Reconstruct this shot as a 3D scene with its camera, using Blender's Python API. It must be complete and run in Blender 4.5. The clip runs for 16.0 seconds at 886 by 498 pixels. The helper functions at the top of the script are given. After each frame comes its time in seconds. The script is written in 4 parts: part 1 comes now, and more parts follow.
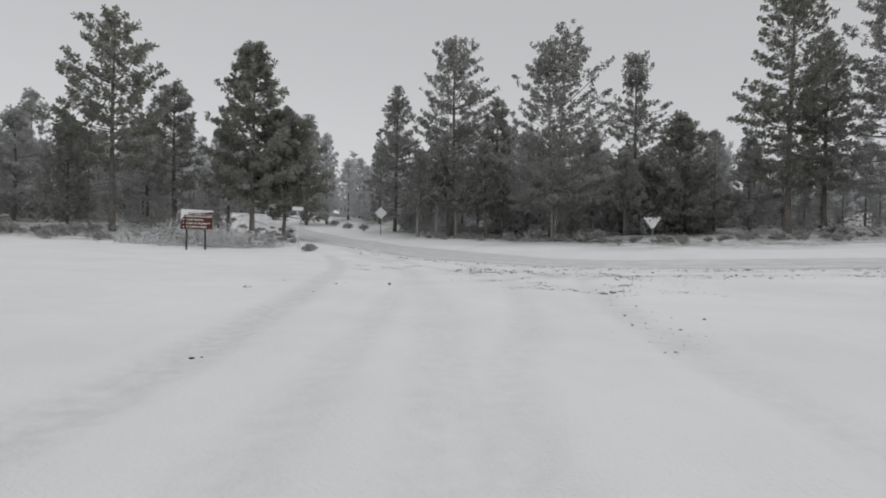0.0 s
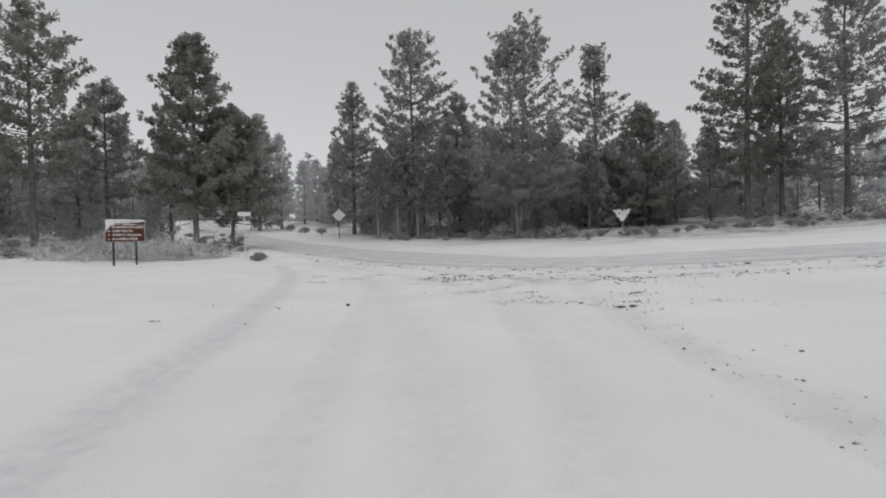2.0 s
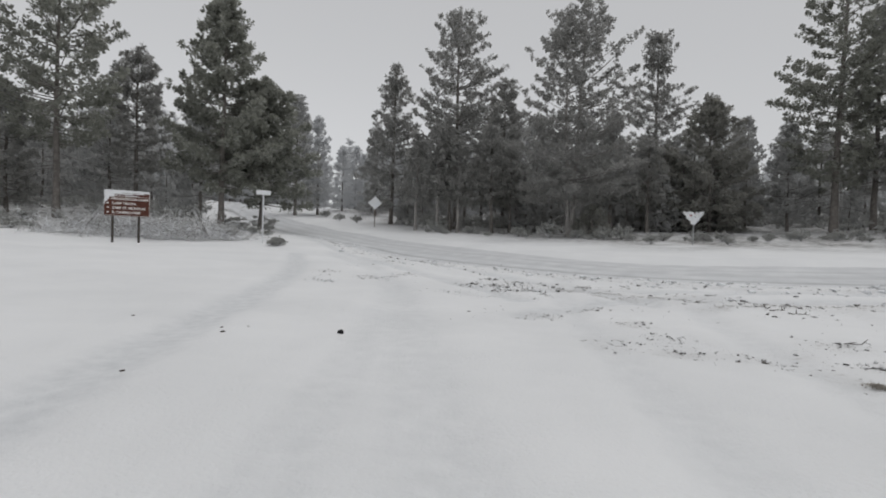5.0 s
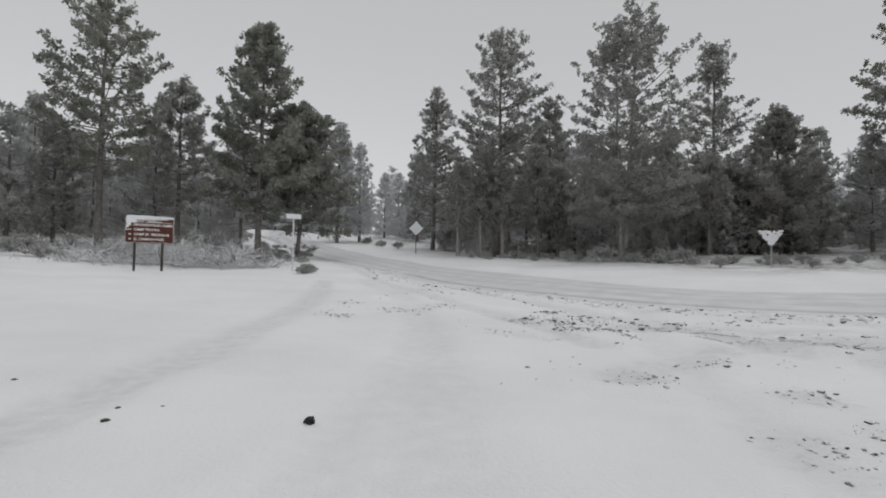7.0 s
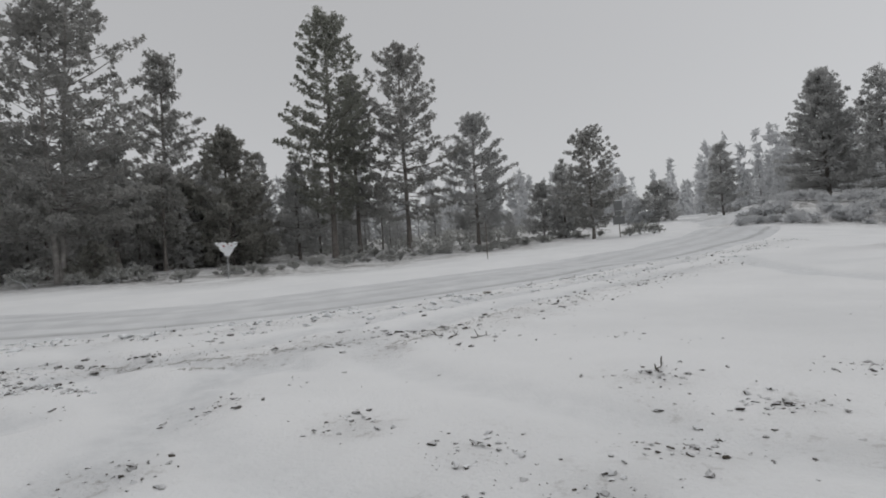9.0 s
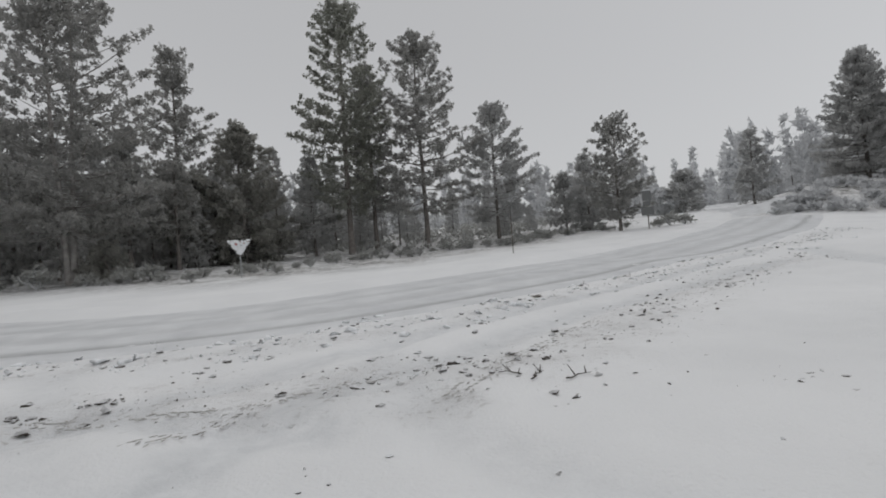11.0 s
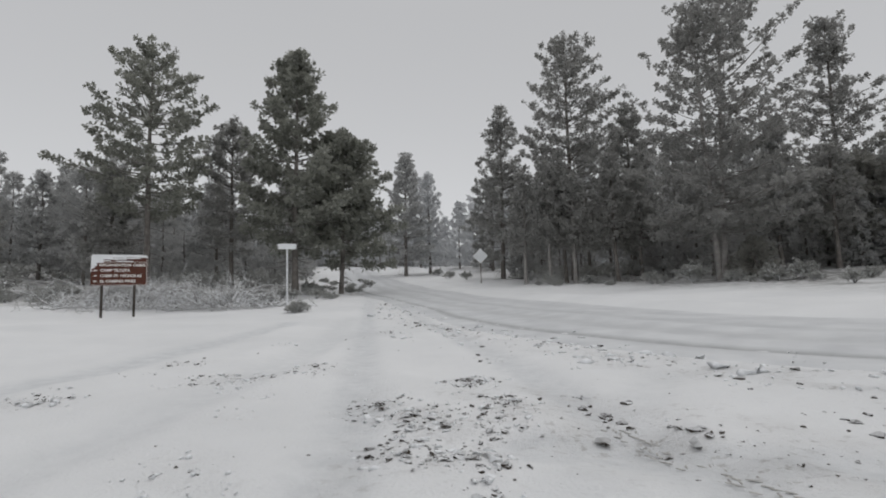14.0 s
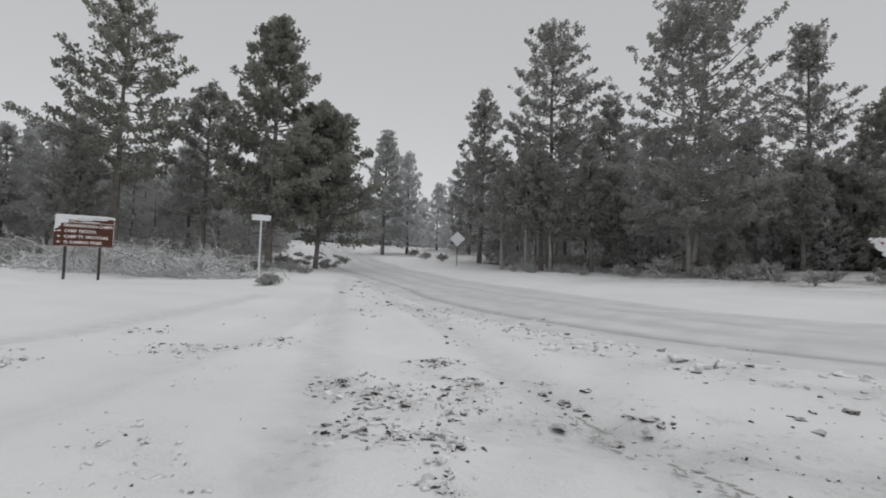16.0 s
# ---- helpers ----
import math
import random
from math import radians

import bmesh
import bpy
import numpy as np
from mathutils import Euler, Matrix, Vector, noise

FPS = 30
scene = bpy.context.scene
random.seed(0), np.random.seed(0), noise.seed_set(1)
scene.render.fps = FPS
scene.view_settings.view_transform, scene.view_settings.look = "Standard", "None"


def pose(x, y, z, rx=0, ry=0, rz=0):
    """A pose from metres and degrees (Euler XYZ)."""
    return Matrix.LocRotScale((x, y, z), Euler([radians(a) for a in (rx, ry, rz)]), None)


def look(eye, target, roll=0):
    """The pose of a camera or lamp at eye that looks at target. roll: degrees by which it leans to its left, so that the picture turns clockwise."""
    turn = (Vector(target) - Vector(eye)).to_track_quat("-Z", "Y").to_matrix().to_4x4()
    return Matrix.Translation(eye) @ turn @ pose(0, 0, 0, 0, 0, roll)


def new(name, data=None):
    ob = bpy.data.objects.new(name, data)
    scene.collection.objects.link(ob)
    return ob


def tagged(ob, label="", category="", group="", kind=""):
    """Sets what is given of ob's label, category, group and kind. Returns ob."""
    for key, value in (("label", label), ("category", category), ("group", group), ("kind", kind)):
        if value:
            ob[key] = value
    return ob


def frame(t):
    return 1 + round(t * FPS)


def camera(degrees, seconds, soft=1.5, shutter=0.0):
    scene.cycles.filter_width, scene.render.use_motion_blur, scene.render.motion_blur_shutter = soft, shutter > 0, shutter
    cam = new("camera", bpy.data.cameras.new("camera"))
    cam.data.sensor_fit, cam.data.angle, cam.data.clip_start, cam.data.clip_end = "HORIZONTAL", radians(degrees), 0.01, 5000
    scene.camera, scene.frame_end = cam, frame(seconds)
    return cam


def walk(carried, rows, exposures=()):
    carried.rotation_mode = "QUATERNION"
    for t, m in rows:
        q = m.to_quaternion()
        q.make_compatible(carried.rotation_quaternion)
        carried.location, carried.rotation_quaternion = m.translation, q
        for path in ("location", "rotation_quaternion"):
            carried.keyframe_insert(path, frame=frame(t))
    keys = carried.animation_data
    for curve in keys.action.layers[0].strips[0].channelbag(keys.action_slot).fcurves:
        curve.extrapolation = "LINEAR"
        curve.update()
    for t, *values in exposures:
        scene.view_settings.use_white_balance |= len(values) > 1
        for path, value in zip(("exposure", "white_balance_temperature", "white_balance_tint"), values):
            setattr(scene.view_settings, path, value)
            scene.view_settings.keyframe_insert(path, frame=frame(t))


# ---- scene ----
# ---- camera ----
cam = camera(82.1, 16.0, soft=1.9)
PATH = [
    (0, (-0.016, 0.111, 0.933), (0.016, 2.111, 0.914), 0.85),
    (0.5, (-0.059, 0.628, 0.946), (-0.047, 2.627, 0.927), -2.87),
    (1, (-0.098, 1.166, 0.963), (-0.249, 3.160, 0.943), -0.56),
    (1.5, (-0.142, 1.751, 1.042), (0.048, 3.742, 1.039), -1.86),
    (2, (-0.140, 2.303, 1.069), (0.043, 4.294, 1.046), -1.51),
    (2.5, (-0.203, 2.767, 1.104), (0.211, 4.724, 1.107), -0.65),
    (3, (-0.113, 3.519, 1.050), (0.085, 5.508, 0.990), -1.08),
    (3.5, (-0.015, 4.194, 1.026), (0.112, 6.190, 1.010), 2.42),
    (4, (-0.093, 4.682, 1.059), (0.120, 6.670, 1.024), 1.61),
    (4.2, (-0.056, 4.897, 1.051), (0.035, 6.893, 0.971), -0.18),
    (6.3, (-0.139, 7.676, 1.000), (-0.106, 9.675, 1.030), 2.78),
    (6.5, (-0.108, 7.844, 0.983), (-0.126, 9.844, 0.983), 1.46),
    (7, (-0.048, 8.189, 0.970), (-0.185, 10.184, 1.026), 1.15),
    (7.5, (0.072, 8.672, 0.935), (0.138, 10.669, 1.035), 1.36),
    (8, (0.283, 9.144, 0.912), (0.800, 11.076, 0.942), -3.24),
    (8.5, (0.400, 9.487, 0.886), (1.434, 11.199, 0.922), -3.34),
    (9, (0.443, 9.872, 0.900), (2.031, 11.086, 0.969), -3.95),
    (9.2, (0.456, 9.955, 0.905), (2.112, 11.075, 0.969), -3.00),
    (11.3, (1.708, 11.513, 1.041), (3.206, 12.837, 1.095), -5.04),
    (11.5, (1.806, 11.653, 1.027), (3.233, 13.052, 1.104), -3.97),
    (12, (1.998, 12.054, 1.024), (3.324, 13.551, 1.047), -3.16),
    (12.5, (2.215, 12.418, 0.966), (3.089, 14.209, 1.133), -5.69),
    (13, (2.306, 12.614, 0.945), (2.965, 14.493, 1.135), -5.70),
    (13.5, (2.298, 12.740, 0.938), (2.462, 14.726, 1.102), -2.12),
    (14, (2.297, 12.750, 0.951), (1.795, 14.678, 1.129), -1.35),
    (14.5, (2.331, 12.884, 0.918), (1.700, 14.770, 1.128), 0.53),
    (15, (2.330, 12.914, 0.920), (1.594, 14.766, 1.093), 5.55),
    (15.5, (2.326, 12.906, 0.926), (1.653, 14.784, 1.070), 3.61),
    (16, (2.341, 12.788, 0.949), (1.924, 14.741, 1.055), 1.87),
]
walk(cam, [(t, look(eye, target, roll)) for t, eye, target, roll in PATH],
     exposures=[(0, 0.03), (4.2, 0.04), (7.5, 0.05), (9.0, -0.10), (11.5, -0.06), (12.5, 0.03), (16, 0.03)])

# ---- overcast light ----
world = bpy.data.worlds.new("overcast_sky")
scene.world = world
world.use_nodes = True
wn, wl = world.node_tree.nodes, world.node_tree.links
wn.clear()
sky = wn.new("ShaderNodeTexSky")
sky.sky_type, sky.sun_disc = "NISHITA", False
sky.sun_elevation, sky.sun_rotation = radians(52), radians(150)
grey = wn.new("ShaderNodeHueSaturation")
grey.inputs["Saturation"].default_value = 0.12
wl.new(sky.outputs[0], grey.inputs["Color"])
bg_sky = wn.new("ShaderNodeBackground")
bg_sky.inputs["Strength"].default_value = 0.05
wl.new(grey.outputs[0], bg_sky.inputs["Color"])
bg_cloud = wn.new("ShaderNodeBackground")
bg_cloud.inputs["Strength"].default_value = 0.388
tc = wn.new("ShaderNodeTexCoord")
sep = wn.new("ShaderNodeSeparateXYZ")
wl.new(tc.outputs["Generated"], sep.inputs[0])
cr = wn.new("ShaderNodeValToRGB")
cr.color_ramp.elements.new(0.5)
cr.color_ramp.elements[0].position, cr.color_ramp.elements[0].color = 0.0, (0.765, 0.769, 0.783, 1)
cr.color_ramp.elements[1].position, cr.color_ramp.elements[1].color = 0.5, (0.885, 0.887, 0.903, 1)
cr.color_ramp.elements[2].position, cr.color_ramp.elements[2].color = 1.0, (1.31, 1.308, 1.325, 1)
wl.new(sep.outputs["Z"], cr.inputs[0])
wl.new(cr.outputs[0], bg_cloud.inputs["Color"])
wadd = wn.new("ShaderNodeAddShader")
wl.new(bg_sky.outputs[0], wadd.inputs[0])
wl.new(bg_cloud.outputs[0], wadd.inputs[1])
wout = wn.new("ShaderNodeOutputWorld")
wl.new(wadd.outputs[0], wout.inputs["Surface"])

sun = new("sun", bpy.data.lights.new("sun", "SUN"))
sun.data.energy, sun.data.angle, sun.data.color = 0.7, radians(60), (1.0, 0.985, 0.96)
sun.matrix_world = pose(0, 0, 30, 38, 0, 150)


# ---- materials ----
def material(name, rough=0.8):
    m = bpy.data.materials.new(name)
    m.use_nodes = True
    b = m.node_tree.nodes["Principled BSDF"]
    b.inputs["Roughness"].default_value = rough
    b.inputs["Specular IOR Level"].default_value = 0.25
    return m, m.node_tree.nodes, m.node_tree.links, b


def noise_node(N, L, scale, detail=4.0, coords="Object", rough=0.55):
    c = N.new("ShaderNodeTexCoord")
    n = N.new("ShaderNodeTexNoise")
    n.inputs["Scale"].default_value, n.inputs["Detail"].default_value = scale, detail
    n.inputs["Roughness"].default_value = rough
    L.new(c.outputs[coords], n.inputs["Vector"])
    return n.outputs["Fac"]


def ramp(N, L, fac, stops):
    r = N.new("ShaderNodeValToRGB")
    e = r.color_ramp.elements
    while len(e) < len(stops):
        e.new(0.5)
    for el, (p, c) in zip(e, stops):
        el.position, el.color = p, (*c, 1) if len(c) == 3 else c
    L.new(fac, r.inputs[0])
    return r.outputs[0]


def mix(N, L, fac, a, b):
    m = N.new("ShaderNodeMix")
    m.data_type = "RGBA"
    for sock, v in ((m.inputs["Factor"], fac), (m.inputs["A"], a), (m.inputs["B"], b)):
        if isinstance(v, tuple):
            sock.default_value = (*v, 1)
        elif isinstance(v, (int, float)):
            sock.default_value = v
        else:
            L.new(v, sock)
    return m.outputs["Result"]


def calc(N, L, op, a, b):
    m = N.new("ShaderNodeMath")
    m.operation, m.use_clamp = op, True
    for i, v in enumerate((a, b)):
        if isinstance(v, (int, float)):
            m.inputs[i].default_value = v
        else:
            L.new(v, m.inputs[i])
    return m.outputs[0]


def bump(N, L, b, height, strength=0.4, distance=0.02):
    n = N.new("ShaderNodeBump")
    n.inputs["Strength"].default_value, n.inputs["Distance"].default_value = strength, distance
    L.new(height, n.inputs["Height"])
    L.new(n.outputs[0], b.inputs["Normal"])


def upward(N, L, low, high):
    """How far a face looks up, as a mask: where fallen snow can lie."""
    g = N.new("ShaderNodeNewGeometry")
    s = N.new("ShaderNodeSeparateXYZ")
    L.new(g.outputs["Normal"], s.inputs[0])
    r = N.new("ShaderNodeMapRange")
    r.inputs["From Min"].default_value, r.inputs["From Max"].default_value = low, high
    L.new(s.outputs["Z"], r.inputs["Value"])
    return r.outputs["Result"]


SNOW = (0.80, 0.815, 0.83)


def snow_ground():
    m, N, L, b = material("snow", 0.75)
    big = ramp(N, L, noise_node(N, L, 0.35, 5), [(0.3, (0.66, 0.668, 0.675)), (0.7, (0.745, 0.75, 0.755))])
    at = N.new("ShaderNodeAttribute")
    at.attribute_name = "packed"
    streak = ramp(N, L, noise_node(N, L, 6.0, 5), [(0.3, (0.50, 0.515, 0.53)), (0.75, (0.68, 0.69, 0.70))])
    col = mix(N, L, at.outputs["Fac"], big, streak)
    brush = N.new("ShaderNodeAttribute")
    brush.attribute_name = "litter"
    speck = ramp(N, L, noise_node(N, L, 2.3, 8, rough=0.7), [(0.42, (0.10, 0.095, 0.085)), (0.6, (0.62, 0.62, 0.62))])
    col = mix(N, L, brush.outputs["Fac"], col, speck)
    churn = N.new("ShaderNodeAttribute")
    churn.attribute_name = "churn"
    grit = ramp(N, L, noise_node(N, L, 11.0, 8, rough=0.68), [(0.55, (0, 0, 0)), (0.66, (1, 1, 1))])
    haze = ramp(N, L, noise_node(N, L, 3.0, 5), [(0.4, (0, 0, 0)), (0.7, (0.3, 0.3, 0.3))])
    soil = calc(N, L, "MULTIPLY", churn.outputs["Fac"], calc(N, L, "ADD", grit, haze))
    col = mix(N, L, calc(N, L, "MULTIPLY", soil, 0.62), col, (0.20, 0.18, 0.16))
    L.new(col, b.inputs["Base Color"])
    h = mix(N, L, 0.5, noise_node(N, L, 3.0, 8), noise_node(N, L, 40.0, 4))
    rough = calc(N, L, "MULTIPLY", churn.outputs["Fac"], noise_node(N, L, 13.0, 8, rough=0.7))
    h2 = mix(N, L, 0.6, h, rough)
    bump(N, L, b, h2, 0.8, 0.07)
    return m


def road_snow():
    m, N, L, b = material("packed_road_snow", 0.6)
    at = N.new("ShaderNodeAttribute")
    at.attribute_name = "packed"
    base = ramp(N, L, noise_node(N, L, 1.2, 7), [(0.3, (0.50, 0.51, 0.525)), (0.7, (0.64, 0.65, 0.66))])
    wet = ramp(N, L, noise_node(N, L, 5.0, 6), [(0.3, (0.27, 0.28, 0.285)), (0.7, (0.40, 0.41, 0.415))])
    L.new(mix(N, L, at.outputs["Fac"], base, wet), b.inputs["Base Color"])
    bump(N, L, b, noise_node(N, L, 14.0, 8), 0.5, 0.03)
    return m


def snow_cap(name="fallen_snow"):
    m, N, L, b = material(name, 0.75)
    L.new(ramp(N, L, noise_node(N, L, 4.0, 5), [(0.3, (0.74, 0.755, 0.77)), (0.7, SNOW)]), b.inputs["Base Color"])
    bump(N, L, b, noise_node(N, L, 25.0, 6), 0.6, 0.02)
    return m


def dusted(name, dark, light, scale, low, high, frost=1.0, rough=0.85, spread=0.0, leaf=0.0):
    """A rough natural surface with snow on what looks up; spread: snow colour on all sides, for rime and for painted
    haze.
    """
    m, N, L, b = material(name, rough)
    base = ramp(N, L, noise_node(N, L, scale, 6), [(0.3, dark), (0.7, light)])
    patch = ramp(N, L, noise_node(N, L, scale * 0.4, 5), [(0.3, (0.3, 0.3, 0.3)), (0.65, (1, 1, 1))])
    fac = calc(N, L, "MULTIPLY", upward(N, L, low, high), frost)
    fac = calc(N, L, "ADD", calc(N, L, "MULTIPLY", fac, patch), spread)
    col = mix(N, L, fac, base, (0.76, 0.775, 0.79))
    L.new(col, b.inputs["Base Color"])
    if leaf:
        tr, ms = N.new("ShaderNodeBsdfTranslucent"), N.new("ShaderNodeMixShader")
        L.new(col, tr.inputs["Color"])
        ms.inputs[0].default_value = leaf
        L.new(b.outputs[0], ms.inputs[1])
        L.new(tr.outputs[0], ms.inputs[2])
        L.new(ms.outputs[0], N["Material Output"].inputs["Surface"])
    bump(N, L, b, noise_node(N, L, scale * 3, 6), 0.5, 0.03)
    return m


def plain(name, colour, rough=0.5, metal=0.0, vary=0.12, scale=8.0):
    m, N, L, b = material(name, rough)
    lo, hi = (tuple(min(1.0, c * k) for c in colour) for k in (1 - vary, 1 + vary))
    L.new(ramp(N, L, noise_node(N, L, scale, 6), [(0.3, lo), (0.7, hi)]), b.inputs["Base Color"])
    b.inputs["Metallic"].default_value = metal
    return m


M_SNOW, M_ROAD, M_CAP = snow_ground(), road_snow(), snow_cap()
# Needle colours raised well above bare foliage: mist haze painted in, besides real snow.
M_NEEDLE = dusted("frosted_hazed_pine_needles", (0.27, 0.268, 0.252), (0.39, 0.385, 0.365), 1.2, 0.25, 1.0, 0.36, spread=0.09, leaf=0.5)
M_NEEDLE_GREEN = dusted("frosted_hazed_green_needles", (0.205, 0.210, 0.178), (0.33, 0.336, 0.288), 1.0, 0.3, 1.0, 0.38, spread=0.07, leaf=0.5)
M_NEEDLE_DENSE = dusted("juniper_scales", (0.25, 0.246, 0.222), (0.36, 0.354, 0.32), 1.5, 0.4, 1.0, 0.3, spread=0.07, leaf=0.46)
# The next two paint thicker haze into the colour, for trees farther off.
M_NEEDLE_HAZED = dusted("hazed_pine_needles", (0.40, 0.399, 0.392), (0.50, 0.498, 0.488), 0.8, 0.2, 1.0, 0.3, spread=0.15, leaf=0.5)
M_NEEDLE_FAR_HAZE = dusted("far_hazed_needles", (0.56, 0.565, 0.572), (0.66, 0.665, 0.672), 0.6, 0.2, 1.0, 0.35, spread=0.25, leaf=0.5)
M_BARK = dusted("pine_bark", (0.115, 0.104, 0.096), (0.25, 0.23, 0.212), 3.0, 0.3, 0.9, 0.5)
M_BARK_PALE = dusted("pale_pine_bark", (0.20, 0.187, 0.175), (0.40, 0.38, 0.36), 3.0, -0.1, 0.8, 0.6)
M_TWIG = dusted("snowy_twigs", (0.10, 0.09, 0.08), (0.22, 0.20, 0.18), 5.0, -0.4, 0.3, 1.4, spread=0.22)
M_SAGE = dusted("sagebrush_leaf", (0.22, 0.22, 0.20), (0.40, 0.395, 0.36), 3.0, 0.0, 0.8, 0.85, spread=0.18, leaf=0.35)
M_SOIL = dusted("snowy_soil", (0.045, 0.038, 0.032), (0.12, 0.104, 0.09), 12.0, 0.35, 0.8, 1.5)
M_SOIL_BARE = plain("bare_wet_soil", (0.06, 0.05, 0.04), 0.9, vary=0.5, scale=20)
M_DIRTY = plain("dirty_packed_snow", (0.40, 0.39, 0.375), 0.85, vary=0.35, scale=30)
M_STONE = plain("black_stone", (0.018, 0.018, 0.019), 0.75, vary=0.4, scale=25)
M_STRAW = plain("dead_grass", (0.36, 0.335, 0.30), 0.9, vary=0.4, scale=15)


# ---- building blocks ----
def mesh_of(name, verts, faces, mats, smooth=False, mat_index=None):
    me = bpy.data.meshes.new(name)
    me.from_pydata([tuple(map(float, v)) for v in verts] if not isinstance(verts, np.ndarray) else verts.tolist(), [], faces if isinstance(faces, list) else faces.tolist())
    for m in mats:
        me.materials.append(m)
    if smooth:
        me.polygons.foreach_set("use_smooth", [True] * len(me.polygons))
    if mat_index is not None:
        me.polygons.foreach_set("material_index", mat_index)
    me.update()
    return me


def part(name, bm, mat, parent=None, label="", smooth=False, loc=None):
    me = bpy.data.meshes.new(name)
    bm.to_mesh(me)
    bm.free()
    me.materials.append(mat)
    if smooth:
        me.polygons.foreach_set("use_smooth", [True] * len(me.polygons))
    ob = new(name, me)
    ob.parent = parent
    if loc is not None:
        ob.location = loc
    if label:
        tagged(ob, label)
    return ob


def box_bm(sx, sy, sz, c=(0, 0, 0), bevel=0.0, bm=None):
    bm = bm or bmesh.new()
    g = bmesh.ops.create_cube(bm, size=1, matrix=Matrix.Translation(c) @ Matrix.Diagonal((sx, sy, sz, 1)))
    if bevel:
        edges = list({e for v in g["verts"] for e in v.link_edges})
        bmesh.ops.bevel(bm, geom=edges, offset=bevel, segments=2, affect="EDGES", profile=0.5)
    return bm


def tube(points, radii, sides=6):
    """Vertices and faces of a round bar along points."""
    pts = np.array(points, float)
    n = len(pts)
    tan = np.gradient(pts, axis=0)
    tan /= np.linalg.norm(tan, axis=1, keepdims=True) + 1e-9
    ref = np.where(np.abs(tan[:, 2:3]) > 0.9, [[1.0, 0, 0]], [[0, 0, 1.0]])
    a = np.cross(tan, ref)
    a /= np.linalg.norm(a, axis=1, keepdims=True) + 1e-9
    b = np.cross(tan, a)
    ang = np.arange(sides) / sides * 2 * np.pi
    ring = pts[:, None] + (np.cos(ang)[None, :, None] * a[:, None] + np.sin(ang)[None, :, None] * b[:, None]) * np.array(radii)[:, None, None]
    i, j = np.meshgrid(np.arange(n - 1), np.arange(sides), indexing="ij")
    k = (j + 1) % sides
    f = np.stack([i * sides + j, i * sides + k, (i + 1) * sides + k, (i + 1) * sides + j], -1).reshape(-1, 4)
    return ring.reshape(-1, 3), f


class Heap:
    """Gathers many small pieces into one mesh."""

    def __init__(self):
        self.v, self.f, self.n = [], [], 0

    def add(self, v, f):
        self.v.append(np.asarray(v, float))
        self.f.extend((np.asarray(f) + self.n).tolist())
        self.n += len(v)

    def mesh(self, name, mats, smooth=False):
        return mesh_of(name, np.concatenate(self.v), self.f, mats, smooth)


def blades(rng, centres, aims, radius, count, width, spread=1.0):
    """Fans of needle blades round each centre, leaning towards aims; vertices and faces."""
    n = len(centres)
    d = rng.normal(size=(n, count, 3)) * spread + aims[:, None] * 0.9 + np.array([0, 0, 0.25])
    d /= np.linalg.norm(d, axis=2, keepdims=True) + 1e-9
    ln = radius * rng.uniform(0.65, 1.15, (n, count, 1))
    side = np.cross(d, rng.normal(size=(n, count, 3)))
    side /= np.linalg.norm(side, axis=2, keepdims=True) + 1e-9
    w = width * rng.uniform(0.7, 1.3, (n, count, 1)) * 0.5
    c = centres[:, None] + 0 * d
    v = np.stack([c + d * ln * 0.1 - side * w, c + d * ln * 0.1 + side * w, c + d * ln], 2).reshape(-1, 3)
    return v, np.arange(len(v)).reshape(-1, 3)


def tufts(rng, centres, aims, radius, count, width):
    """Round sprays of needle bundles about each centre, opening outwards; one corner list, three to a bundle."""
    n = len(centres)
    d = rng.normal(size=(n, count, 3)) + aims[:, None] * 0.55
    d /= np.linalg.norm(d, axis=2, keepdims=True) + 1e-9
    ln = radius * rng.uniform(0.7, 1.1, (n, count, 1)) * rng.uniform(0.75, 1.15, (n, 1, 1))
    side = np.cross(d, rng.normal(size=(n, count, 3)))
    side /= np.linalg.norm(side, axis=2, keepdims=True) + 1e-9
    w = width * rng.uniform(0.6, 1.3, (n, count, 1)) * 0.5
    c = centres[:, None] + 0 * d
    return np.stack([c, c + d * ln - side * w, c + d * ln * 0.92 + side * w], 2).reshape(-1, 3)


def triangles(name, corners, mat):
    """A mesh of loose triangles, three corners each."""
    n = len(corners)
    me = bpy.data.meshes.new(name)
    me.vertices.add(n)
    me.loops.add(n)
    me.polygons.add(n // 3)
    me.vertices.foreach_set("co", np.asarray(corners, np.float32).ravel())
    me.loops.foreach_set("vertex_index", np.arange(n, dtype=np.int32))
    me.polygons.foreach_set("loop_start", np.arange(0, n, 3, dtype=np.int32))
    me.materials.append(mat)
    me.update(calc_edges=True)
    return me


# ---- the lie of the land ----
def bumps(x, y, size, seed):
    """A smooth, irregular field between -1 and 1."""
    rng = np.random.RandomState(seed)
    out = np.zeros_like(x, dtype=float)
    for _ in range(7):
        a, p, k = rng.uniform(0, 2 * np.pi), rng.uniform(0, 2 * np.pi), rng.uniform(0.6, 1.7) / size * 2 * np.pi
        q, k2 = rng.uniform(0, 2 * np.pi), rng.uniform(0.3, 0.8) / size * 2 * np.pi
        out += np.sin((x * math.cos(a) + y * math.sin(a)) * k + p + 1.3 * np.sin((y * math.cos(a) - x * math.sin(a)) * k2 + q))
    return out / 4.5


